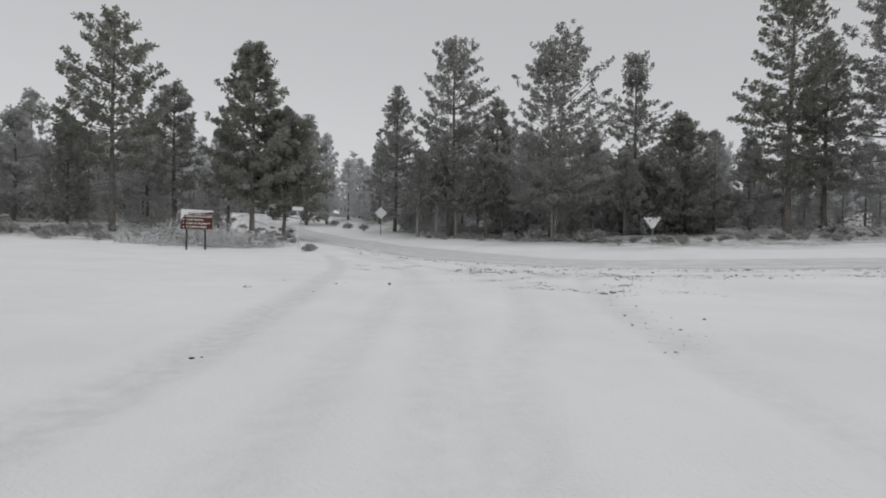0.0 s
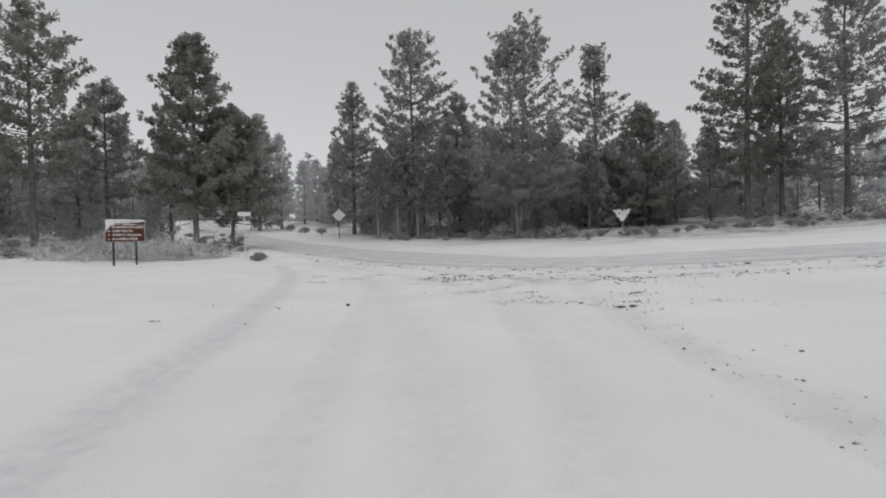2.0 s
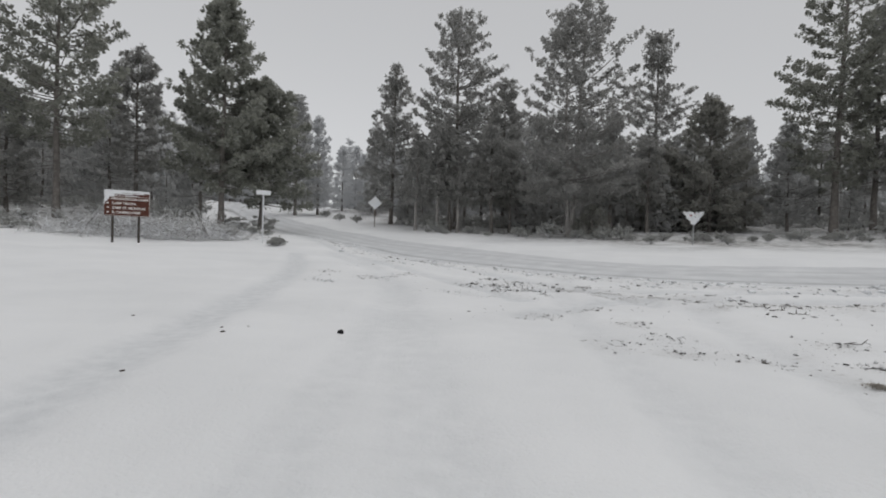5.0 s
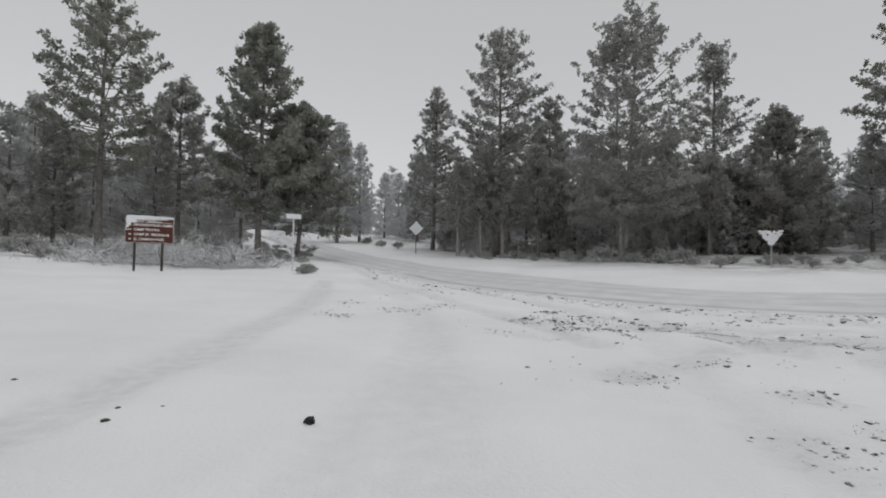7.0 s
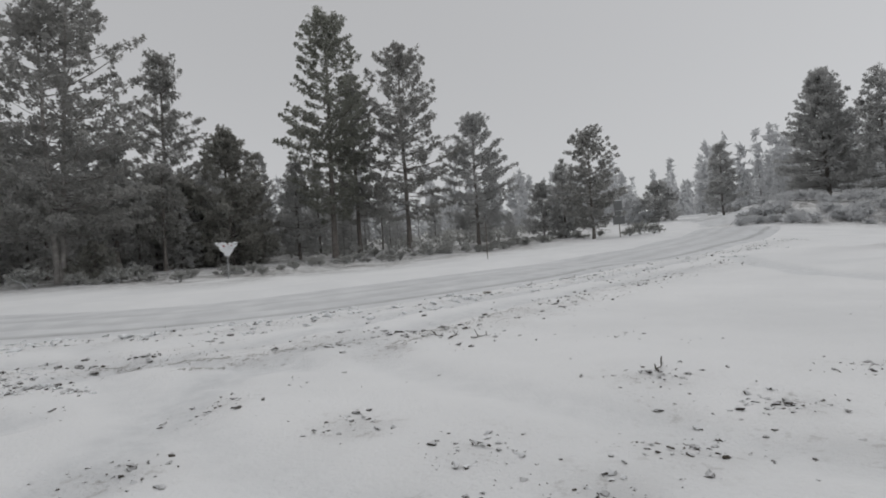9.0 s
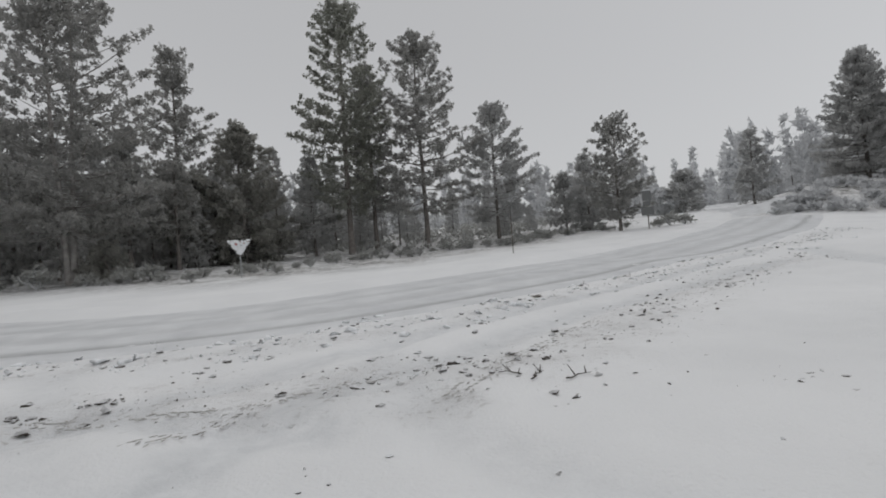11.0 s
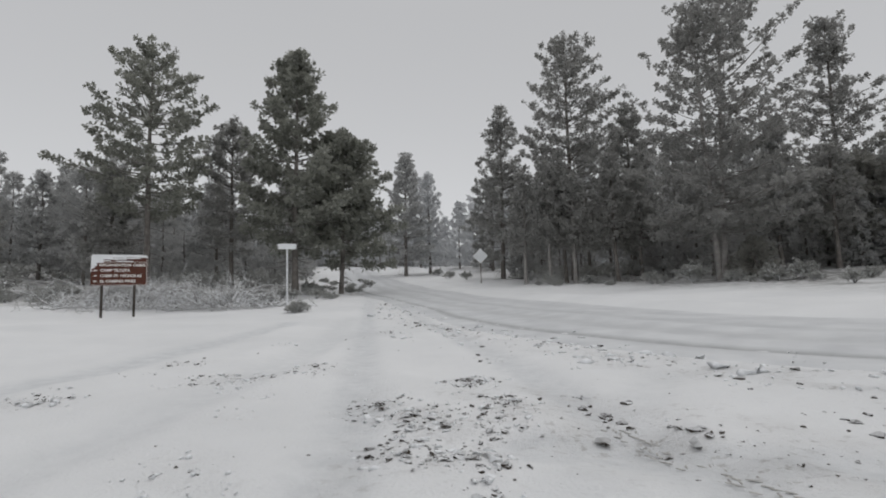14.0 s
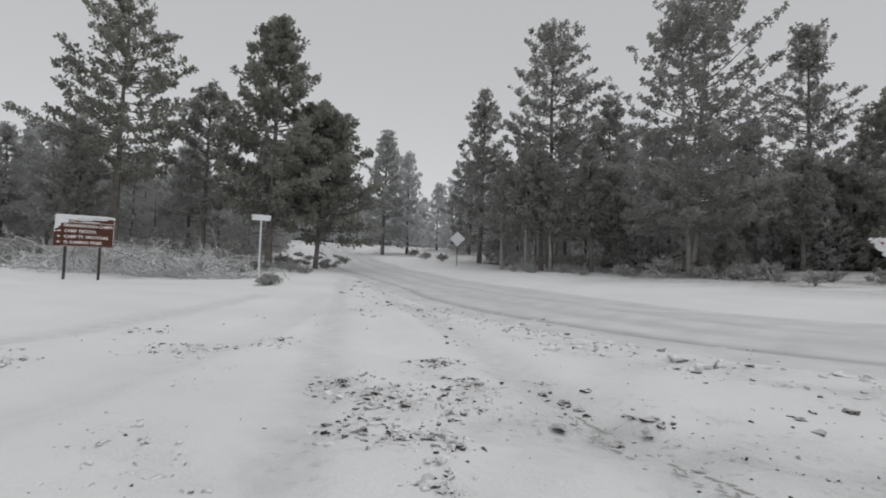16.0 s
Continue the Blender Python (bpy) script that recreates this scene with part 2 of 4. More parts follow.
def curve(points, n=24):
    """A smooth line through the points."""
    p = np.array(points, float)
    p = np.vstack([2 * p[0] - p[1], p, 2 * p[-1] - p[-2]])
    out = []
    for i in range(1, len(p) - 2):
        t = np.linspace(0, 1, n, endpoint=False)[:, None]
        a, b, c, d = p[i - 1 : i + 3]
        out.append(0.5 * (2 * b + (c - a) * t + (2 * a - 5 * b + 4 * c - d) * t * t + (3 * b - a - 3 * c + d) * t**3))
    return np.vstack(out + [p[-2:-1]])


def away(x, y, line):
    """How far each place is from a line, and on which side of it."""
    best, side = np.full(x.shape, 1e9), np.zeros(x.shape)
    for (ax, ay), (bx, by) in zip(line[:-1], line[1:]):
        dx, dy = bx - ax, by - ay
        t = np.clip(((x - ax) * dx + (y - ay) * dy) / (dx * dx + dy * dy + 1e-9), 0, 1)
        ox, oy = x - ax - t * dx, y - ay - t * dy
        d = np.hypot(ox, oy)
        near = d < best
        best = np.where(near, d, best)
        side = np.where(near, np.sign(dx * oy - dy * ox), side)
    return best, side


ROAD = curve([(4, 185), (-20, 142), (-33, 108), (-31.5, 90), (-25.2, 76), (-11.5, 50), (-4, 38.2), (0.6, 30), (3.6, 24.8), (7.2, 21.4), (12, 20), (19, 18.6), (28, 17.2), (42, 16.4), (62, 18), (92, 28), (140, 50)], 8)
HALF = 3.3
RUTS = [
    (curve([(1.35, 14.3), (0.8, 15.9), (0.2, 17.4), (-1.1, 20.5), (-4.9, 29.7), (-11.6, 46)], 8), 0.30, 0.030),
    (curve([(3.4, 13.9), (2.8, 15.5), (1.9, 17.9), (0.5, 21.1), (-2.0, 26.8), (-8.3, 40)], 8), 0.32, 0.035),
    (curve([(-2.0, -3), (-2.0, 3.3), (-2.05, 5.1), (-2.6, 11.3), (-3.4, 18), (-5.2, 25)], 8), 0.40, 0.030),
    (curve([(-0.9, -3), (-0.8, 3.4), (-0.75, 7.6), (-0.9, 15.8), (-2.6, 24)], 8), 0.30, 0.022),
    (curve([(0.1, -3), (0.05, 5), (-0.05, 8.2), (-0.28, 11), (-0.45, 13.2), (-0.85, 16), (-2.1, 21), (-4.2, 26.5)], 8), 0.42, 0.024),
    (curve([(0.0, -3), (0.48, 3.4), (1.15, 6.6), (2.0, 13.8), (3.0, 18)], 8), 0.30, 0.022),
    (curve([(1.6, -3), (2.22, 4.2), (2.9, 9.4), (4.2, 14), (7.5, 17.2)], 8), 0.30, 0.025),
    (curve([(1.2, 12.6), (3.1, 14.3), (6.0, 14.4), (9.5, 14.0), (16, 12.6)], 8), 0.36, 0.03),
    (curve([(2.0, 15.8), (4.4, 15.6), (8.0, 15.4), (13, 14.6), (20, 13.6)], 8), 0.34, 0.03),
    (curve([(20, 12.5), (15, 11), (11.5, 9.4), (9.5, 6.5)], 8), 0.5, 0.03),
]


SHOULDER = [(-5.5, 33), (-2.6, 27), (0.9, 22), (3.6, 18.4), (6.6, 16.4), (10.5, 15.6), (16, 14.5), (24, 12.9), (34, 11.6)]
INNER = [(1.8, 16.9), (4.4, 14.6), (5.8, 13.6), (8.5, 13.4), (12.2, 13.2), (17, 12.2)]
CENTRE = [(1.23, 17.66), (1.3, 17.5), (1.31, 16.44), (1.43, 16.06), (1.2, 16.2), (1.73, 16.64), (1.75, 16.3), (0.75, 16.61), (1.25, 15.7), (1.7, 15.6)]
FOREGROUND = [(1.31, 16.2), (1.13, 16.31), (1.59, 15.52), (1.52, 15.36), (1.8, 16.0), (1.71, 16.81), (1.86, 15.42), (1.88, 15.07), (1.94, 14.9), (0.6, 16.73), (0.61, 16.4), (1.21, 15.45)]
FOOTPRINTS = [(0.02, 15.22), (0.27, 15.15), (0.27, 14.88), (0.52, 14.8), (0.69, 14.78), (0.43, 14.58), (0.8, 14.6), (-1.56, 17.39), (-1.13, 17.2), (-1.62, 17.17), (-0.53, 16.8), (-0.19, 16.11), (-0.93, 18.4), (-2.39, 20.27)]
NEAR = [(2.88, 10.42), (3.68, 10.12), (3.95, 10.9), (2.38, 12.09), (4.69, 9.74), (2.25, 10.6), (1.33, 12.48), (2.18, 13.25), (2.4, 11.2), (1.8, 11.0)]
LEFT = [(-1.51, 17.55), (-1.2, 17.8), (-2.33, 16.25), (-0.62, 18.05), (-1.41, 22.54), (-2.6, 18.4)]


def churned(x, y):
    """Where wheels and boots have broken up the snow."""
    out = np.zeros_like(x)
    for line, w, k in ((SHOULDER, 0.75, 0.75), (INNER, 0.65, 1.0), ([(2.3, 16.9), (2.7, 16), (3.3, 14.9), (4.2, 13.4)], 0.3, 0.9), ([(0.5, 17), (0.95, 15.9), (1.3, 14.8)], 0.18, 0.6), ([(3.5, 10.8), (3.1, 9.4), (2.7, 7), (2.4, 5)], 0.3, 0.5)):
        out = np.maximum(out, k * np.exp(-((away(x, y, curve(line, 4))[0] / w) ** 2)))
    for spots, w, k in ((CENTRE, 0.28, 1.0), (FOREGROUND, 0.16, 0.8), (FOOTPRINTS, 0.2, 0.35), (NEAR, 0.32, 0.75), (LEFT, 0.36, 0.7), ([(2.42, 15.8), (1.7, 15.64), (3.15, 9.55)], 0.3, 0.9)):
        for a, b in spots:
            out = np.maximum(out, k * np.exp(-(((x - a) ** 2 + (y - b) ** 2) / w**2)))
    return np.clip(out * (0.75 + 0.7 * bumps(x, y, 0.9, 17)), 0, 1)


def hills(x, y):
    """The broad lie of the land."""
    r = np.hypot(x, y - 5)
    re = np.where(r < 95, r, 95 + 25 * np.tanh((r - 95) / 60))
    z = 0.0006 * re**2 + 0.018 * (np.sqrt(x * x + 9) - 3) * np.where(np.abs(x) < 70, 1, 70 / np.maximum(np.abs(x), 1))
    z = z - 1.2 * np.clip((15 - y) / 10, 0, 1) * np.clip((x - 22) / 25, 0, 1)
    a, b = np.clip((x - 50 - 0.25 * y) / 11, 0, 1), np.clip((24 - y) / 12, 0, 1)
    return z + 1.9 * a * a * (3 - 2 * a) * b * b * (3 - 2 * b)


def land(x, y, fine=True):
    """Height of the snow; with fine detail also how packed and how littered it is."""
    x, y = np.asarray(x, float), np.asarray(y, float)
    z = hills(x, y) + 0.10 * bumps(x, y, 14, 3) * np.clip((np.hypot(x, y - 8) - 10) / 15, 0, 1)
    d, side = away(x, y, ROAD)
    z = z - 0.10 * np.clip((HALF + 0.7 - d) / 0.7, 0, 1)
    z += 0.13 * np.exp(-(((d - HALF - 1.5) / 0.8) ** 2)) * (side > 0) * (0.8 + 0.5 * bumps(x, y, 3, 5))
    z += 0.03 * bumps(x, y, 2.2, 7) * np.clip((d - HALF) / 2, 0, 1)
    if not fine:
        return z
    packed = np.zeros_like(z)
    for line, w, deep in RUTS:
        e, _ = away(x, y, line)
        g = np.exp(-((e / (0.75 * w)) ** 4))
        z -= deep * g
        z += deep * 0.5 * np.exp(-(((e - w * 1.5) / (w * 0.45)) ** 2))
        packed = np.maximum(packed, (0.7 if deep > 0.029 else 0.35) * g)
    churn = churned(x, y)
    z += churn * (0.030 * np.abs(bumps(x, y, 0.34, 19)) + 0.012 * bumps(x, y, 0.7, 29))
    for a, b in FOOTPRINTS:
        z -= 0.045 * np.exp(-(((x - a) ** 2 + (y - b) ** 2) / 0.12**2))
    z += 0.012 * bumps(x, y, 0.55, 11) * np.clip(1 - packed, 0.25, 1)
    wood = np.clip((d - HALF - 7) / 8, 0, 1) * (side > 0) + np.clip((d - HALF - 2.5) / 4, 0, 1) * (side < 0) * (x < -6) * np.clip((y - 26.5 - 0.55 * np.maximum(x + 20, 0)) / 3, 0, 1)
    wood = np.maximum(wood, np.clip((x - 50 - 0.25 * y) / 4, 0, 1) * np.clip((22 - y) / 6, 0, 1))
    litter = np.clip(wood, 0, 1) * np.clip(0.75 + 0.6 * bumps(x, y, 6, 13), 0, 1)
    return z, packed, litter, churn


def spacing(lo, hi, step, far, growth=1.07):
    core = np.arange(lo, hi + step / 2, step)
    out, s, a = [], step, hi
    while a < far:
        s *= growth
        a += s
        out.append(a)
    back, s, a = [], step, lo
    while a > -far:
        s *= growth
        a -= s
        back.append(a)
    return np.concatenate([back[::-1], core, out])


def attribute(me, name, values):
    a = me.attributes.new(name, "FLOAT", "POINT")
    a.data.foreach_set("value", np.asarray(values, np.float32).ravel())


def build_ground():
    xs, ys = spacing(-7, 13, 0.12, 1500), spacing(0, 25, 0.12, 1500)
    X, Y = np.meshgrid(xs, ys)
    z, packed, litter, churn = land(X.ravel(), Y.ravel())
    v = np.stack([X.ravel(), Y.ravel(), z], 1)
    nx, ny = len(xs), len(ys)
    i, j = np.meshgrid(np.arange(ny - 1), np.arange(nx - 1), indexing="ij")
    f = np.stack([i * nx + j, i * nx + j + 1, (i + 1) * nx + j + 1, (i + 1) * nx + j], -1).reshape(-1, 4)
    me = mesh_of("ground", v, f, [M_SNOW], True)
    attribute(me, "packed", packed)
    attribute(me, "litter", litter)
    attribute(me, "churn", churn)
    return tagged(new("ground", me), "snow-covered open ground with shallow wheel ruts and scattered dirt", "ground", kind="structure")


def build_road():
    line = curve(ROAD, 3)
    tan = np.gradient(line, axis=0)
    tan /= np.linalg.norm(tan, axis=1, keepdims=True)
    nor = np.stack([-tan[:, 1], tan[:, 0]], 1)
    offs = np.linspace(-HALF - 0.15, HALF + 0.15, 37)
    P = line[:, None] + nor[:, None] * offs[None, :, None]
    x, y = P[..., 0].ravel(), P[..., 1].ravel()
    o = np.tile(offs, len(line)) + 0.12 * bumps(x, y, 9, 21)
    z = land(x, y, False) + 0.03
    worn = np.zeros_like(z)
    for c, w, k in ((-2.35, 0.17, 1.0), (-0.75, 0.5, 0.3), (0.9, 0.35, 0.3), (2.3, 0.4, 0.2)):
        g = np.exp(-(((o - c) / w) ** 2))
        worn = np.maximum(worn, k * g)
        z -= 0.025 * k * g
    z += 0.035 * np.exp(-(((o - 0.1) / 0.28) ** 2)) + 0.03 * np.exp(-(((o + 1.6) / 0.25) ** 2)) + 0.008 * bumps(x, y, 1.1, 23)
    z -= 0.06 * np.clip((np.abs(np.tile(offs, len(line))) - HALF + 0.1) / 0.25, 0, 1)
    n = len(offs)
    i, j = np.meshgrid(np.arange(len(line) - 1), np.arange(n - 1), indexing="ij")
    f = np.stack([i * n + j, (i + 1) * n + j, (i + 1) * n + j + 1, i * n + j + 1], -1).reshape(-1, 4)
    me = mesh_of("road", np.stack([x, y, z], 1), f, [M_ROAD], True)
    attribute(me, "packed", worn)
    return tagged(new("road", me), "two-lane road under packed grey snow with darker wheel lines", "road", kind="structure")


build_ground()
build_road()


def height(x, y):
    """Height of the snow at one place."""
    if -9 < x < 24 and -2 < y < 28:
        return float(land(np.array([x]), np.array([y]))[0][0])
    return float(land(np.array([x]), np.array([y]), False)[0])


# ---- trees ----
def crown_reach(shape, u):
    """How far the boughs reach at height u of the crown, as a share of the widest."""
    if shape == "cone":
        return min(1, 0.72 + 1.9 * u) * (1 - u) ** 0.76
    if shape == "round":
        return min(1, 0.78 + 1.3 * u) * (1 - u**1.95) ** 0.8
    if shape == "dense":
        return min(1, 0.85 + u) * (1 - u**1.6)
    if shape == "spire":
        return (0.92 - 0.15 * u) if u < 0.62 else min(0.95, 0.42 + 1.4 * abs(u - 0.7)) * (1 - u) ** 0.35
    return min(1, 0.5 + 1.5 * u) * (1 - u) ** 0.55


def pine(seed, h, r, bare, tuft, dens, count=12, shape="cone", wide=0.15, stems=1, lean=(0.0, 0.0), thick=None, limbs=4.6, dead=8, sides=3, twiggy=0.8, step=0.5):
    """Wood and needle sprays of a pine h tall: bare is the share of the trunk below the crown."""
    rng = np.random.RandomState(seed)
    wood, cen, aim = Heap(), [], []
    thick = thick or 0.0098 * h + 0.03
    for s in range(stems):
        off = np.array([0.0, 0.0]) if stems == 1 else np.array([(-0.55, 0.1), (0.6, -0.1), (0.1, 0.5)][s])
        hh = h * (1 if s == stems - 1 else rng.uniform(0.93, 0.98))
        zs = np.linspace(-0.4, hh, 15)
        wob = np.cumsum(rng.normal(0, 0.03, (15, 2)), 0)
        sway = np.array(lean)[None] * (zs[:, None] / h) * h + off * (0.2 + zs[:, None] / h * 1.7) * (stems > 1)
        axis = np.stack([wob[:, 0] + sway[:, 0], wob[:, 1] + sway[:, 1], zs], 1)
        rad = thick / stems**0.5 * (1 - np.clip(zs / hh, 0, 1)) ** 0.8 + 0.025
        rad[0] *= 1.35
        rad[1] *= 1.12
        wood.add(*tube(axis, rad, 9))
        zb = bare * hh
        z = zb
        while z < hh * 0.985:
            u = (z - zb) / (hh - zb)
            prof = crown_reach(shape, u) * rng.uniform(0.84, 1.06)
            whorl = rng.uniform(0, 2 * np.pi)
            n = max(2, rng.poisson(limbs))
            o = np.array([np.interp(z, zs, axis[:, k]) for k in range(3)])
            for i in range(n):
                az = whorl + 2 * np.pi * i / n + rng.normal(0, 0.35)
                ln = r * max(prof, 0.06) * (rng.uniform(0.62, 1.05) if rng.uniform() < 0.85 else rng.uniform(1.0, 1.2)) + 0.22
                slope = -0.20 + 0.80 * u + rng.normal(0, 0.09)
                t = np.linspace(0, 1, 4)[:, None]
                out = np.array([math.cos(az), math.sin(az), 0])
                pts = o + np.array([0, 0, rng.uniform(-0.16, 0.16)]) + out * t * ln + np.array([0, 0, 1.0]) * (slope * t * ln + 0.24 * ln * t**2) + rng.normal(0, 0.05, (4, 3)) * t
                if rng.uniform() < twiggy:
                    wood.add(*tube(pts, (0.010 + 0.010 * ln) * (1 - 0.8 * t[:, 0]) + 0.005, sides))
                k = max(2, int(ln * dens * rng.uniform(0.75, 1.2)))
                q = rng.uniform(0.16 if u < 0.8 else 0.0, 1.0, k) ** 0.62
                c = np.stack([np.interp(q, t[:, 0], pts[:, j]) for j in range(3)], 1)
                sid = np.array([-out[1], out[0], 0])
                c += sid * (rng.uniform(-1, 1, k) * (0.12 + 0.34 * ln * (1.08 - q)))[:, None] + np.array([0, 0, 1]) * rng.normal(0.05, 0.09, k)[:, None]
                c[0] = pts[-1]
                cen.append(c)
                aim.append(np.tile(out * 0.7 + np.array([0, 0, 0.6]), (k, 1)))
            z += rng.uniform(0.75, 1.3) * step * (h / 22) ** 0.5 * (1.0 if u < 0.75 else 0.7)
        top = axis[-1]
        cen.append(top + rng.normal(0, 0.12, (6, 3)) * [1, 1, 2.2] - [0, 0, 0.25])
        aim.append(np.tile([0, 0, 1.0], (6, 1)))
        for _ in range(dead):
            zz, az, ln = rng.uniform(0.25, 1.05) * zb, rng.uniform(0, 2 * np.pi), rng.uniform(0.5, 0.5 * r)
            o = np.array([np.interp(zz, zs, axis[:, k]) for k in range(3)])
            t = np.linspace(0, 1, 4)[:, None]
            pts = o + np.array([math.cos(az), math.sin(az), -0.25]) * t * ln + rng.normal(0, 0.08, (4, 3)) * t
            wood.add(*tube(pts, 0.020 * (1 - 0.75 * t[:, 0]), 4))
            for _ in range(3):
                a = pts[rng.randint(1, 4)]
                wood.add(*tube([a, a + rng.normal(0, 0.35, 3) * [1, 1, 0.5]], [0.009, 0.004], 3))
    c, a = np.concatenate(cen), np.concatenate(aim)
    return wood, tufts(rng, c, a, tuft, count, wide)


def plant_tree(name, mesh_wood, mesh_crown, x, y, label, category="tree", group="", scale=1.0, turn=0.0, sink=0.05):
    root = new(name)
    root.matrix_basis = Matrix.LocRotScale((x, y, height(x, y) - sink), Euler((0, 0, turn)), (scale,) * 3)
    for nm, me in (("trunk", mesh_wood), ("crown", mesh_crown)):
        ob = new(nm, me)
        ob.parent = root
    return tagged(root, label, category, group)


def make_tree(x, y, top, r, label, seed, needle=None, bark=None, name="pine_tree", group="pines beside the road", **kw):
    h = top - height(x, y)
    args = dict(bare=0.16, tuft=0.32, dens=5.2, count=11)
    args.update(kw)
    wood, v = pine(seed, h, 1.12 * r, **args)
    plant_tree(name, wood.mesh("trunk", [bark or M_BARK], True), triangles("crown", v, needle or M_NEEDLE), x, y, label, group=group)


def main_trees():
    # Trees farther off take needle colours with more haze painted in.
    g, dz, hz, hz_far = M_NEEDLE_GREEN, M_NEEDLE_DENSE, M_NEEDLE_HAZED, M_NEEDLE_FAR_HAZE
    tall = "tall snow-dusted pine with a straight dark trunk"
    # left of the road
    make_tree(-25.5, 40.7, 18.5, 4.3, "tall open pine with layered boughs behind the brown sign", 11, g, tuft=0.37, bare=0.30, shape="round", dens=5.0, limbs=4.2, dead=26, step=0.62)
    make_tree(-14.8, 41.4, 16.6, 4.4, "full green pine with round needle tufts beside the road", 12, g, tuft=0.39, bare=0.2, shape="cone", dens=5.4, count=14, dead=14, step=0.52)
    make_tree(-13.2, 44.6, 11.9, 3.3, "green pine with low boughs reaching towards the road", 13, g, tuft=0.39, bare=0.2, shape="round", dens=5.2, count=13)
    make_tree(-24.2, 47.6, 15.0, 2.9, "middle-sized dark pine behind dead brush", 14, bare=0.25, shape="open", dens=5.4)
    make_tree(-29.8, 41.9, 10.6, 2.2, "dense dark pine beside a taller one", 15, bare=0.1)
    make_tree(-29.0, 52.0, 12.6, 3.0, "slim grey pine in the wood", 16, hz, bare=0.2)
    make_tree(-20.3, 50.4, 11.4, 2.8, "slim grey pine in the wood", 24, hz, bare=0.25)
    make_tree(-38.0, 46.6, 12.4, 2.8, "slim grey pine in the wood", 17, hz, bare=0.15)
    make_tree(-45.8, 48.7, 13.0, 2.6, "slim grey pine in the wood", 18, hz, bare=0.15)
    make_tree(-44.8, 40.0, 15.6, 3.4, "dense dark pine at the edge of the wood", 19, bare=0.08)
    make_tree(-40.5, 38.5, 13.8, 3.0, "dense dark pine at the edge of the wood", 20, bare=0.08)
    make_tree(-28.5, 23.5, 17.5, 3.2, "tall dark pine at the edge of the wood", 21, g, bare=0.15, tuft=0.39)
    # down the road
    make_tree(-18.9, 75.0, 19.6, 3.6, "slender pine down the road, greyed by painted haze", 22, hz, bare=0.1, shape="cone")
    make_tree(-16.8, 79.0, 17.6, 2.8, "slender pine down the road, greyed by painted haze", 23, hz_far, bare=0.1)
    # right of the road
    make_tree(2.2, 63.0, 26.2, 5.8, tall + " in a close group", 31, bare=0.13, dens=5.0, shape="round", limbs=4.6, tuft=0.37, step=0.58, dead=20)
    make_tree(-5.4, 68.2, 21.7, 4.3, "narrow snow-dusted pine beside a taller one", 32, bare=0.12, dens=5.0, tuft=0.35)
    make_tree(8.2, 67.5, 20.4, 4.0, "narrow snow-dusted pine beside a taller one", 33, bare=0.14, dens=5.0, tuft=0.35)
    make_tree(11.8, 50.5, 22.4, 4.9, "twin-stemmed pine with one leaning pale trunk", 34, bark=M_BARK_PALE, bare=0.17, stems=2, tuft=0.29, dens=4.4, shape="round", count=13, wide=0.13, limbs=4.0, dead=26, step=0.62, twiggy=0.9)
    make_tree(26.4, 67.1, 25.9, 4.3, "slim pine with a sparse pointed top", 35, bare=0.1, shape="spire", dens=4.7, tuft=0.37)
    make_tree(27.1, 55.8, 15.7, 4.2, "broad dense dark juniper behind the yield sign", 36, dz, name="juniper_tree", bare=0.02, tuft=0.37, dens=5.9, shape="dense", dead=0)
    make_tree(24.0, 59.0, 11.0, 3.2, "dense dark young juniper in the wood", 37, dz, name="juniper_tree", bare=0.02, tuft=0.37, dens=5.2, shape="dense", dead=0)
    make_tree(13.6, 49.6, 3.9, 1.5, "low dark bush against the foot of a pine", 51, dz, name="juniper_bush", bare=0.02, tuft=0.22, dens=10.7, shape="dense", dead=0, wide=0.07)
    make_tree(34.4, 49.4, 27.4, 5.6, "very tall open pine with long level boughs", 38, g, bare=0.16, shape="open", dens=5.4, dead=30, tuft=0.33, step=0.62)
    make_tree(33.2, 53.5, 12.5, 2.6, "small dark pine beneath taller ones", 39, hz, bare=0.15)
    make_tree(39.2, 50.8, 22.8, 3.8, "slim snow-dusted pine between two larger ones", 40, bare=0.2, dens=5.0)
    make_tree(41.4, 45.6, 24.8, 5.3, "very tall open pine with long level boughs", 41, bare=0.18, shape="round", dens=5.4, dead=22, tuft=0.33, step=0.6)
    make_tree(48.8, 41.6, 17.8, 4.2, "rounded grey pine with snow on its boughs", 42, hz, bare=0.14, shape="round", dens=6.0)
    make_tree(48.6, 28.2, 13.2, 3.2, "small snow-dusted pine beside the road signs, lightened for haze", 43, bare=0.12, tuft=0.26, shape="open")
    make_tree(54.2, 33.5, 11.4, 2.0, "small snow-dusted pine in a group, greyed by painted haze", 44, hz, bare=0.06)
    make_tree(55.5, 36.8, 9.8, 2.4, "small snow-dusted pine in a group, greyed by painted haze", 45, hz, bare=0.05)
    make_tree(78.0, 29.5, 10.9, 3.2, "rounded tree beyond the road, paled by painted haze", 46, hz, bare=0.02, shape="dense", dead=0)
    make_tree(76.0, 32.5, 8.6, 2.4, "rounded tree beyond the road, paled by painted haze", 47, hz_far, bare=0.02, shape="dense", dead=0)
    make_tree(74.7, 20.7, 14.2, 2.4, "narrow pine on the far bend, paled by painted haze", 48, hz, bare=0.08)
    make_tree(75.4, 9.7, 21.2, 4.8, "tall pine on the bank, paled by painted haze", 49, hz, bare=0.10, shape="cone", stems=2)
    make_tree(71.0, 4.8, 18.8, 3.2, "tall pine on the bank, paled by painted haze", 50, hz, bare=0.10)
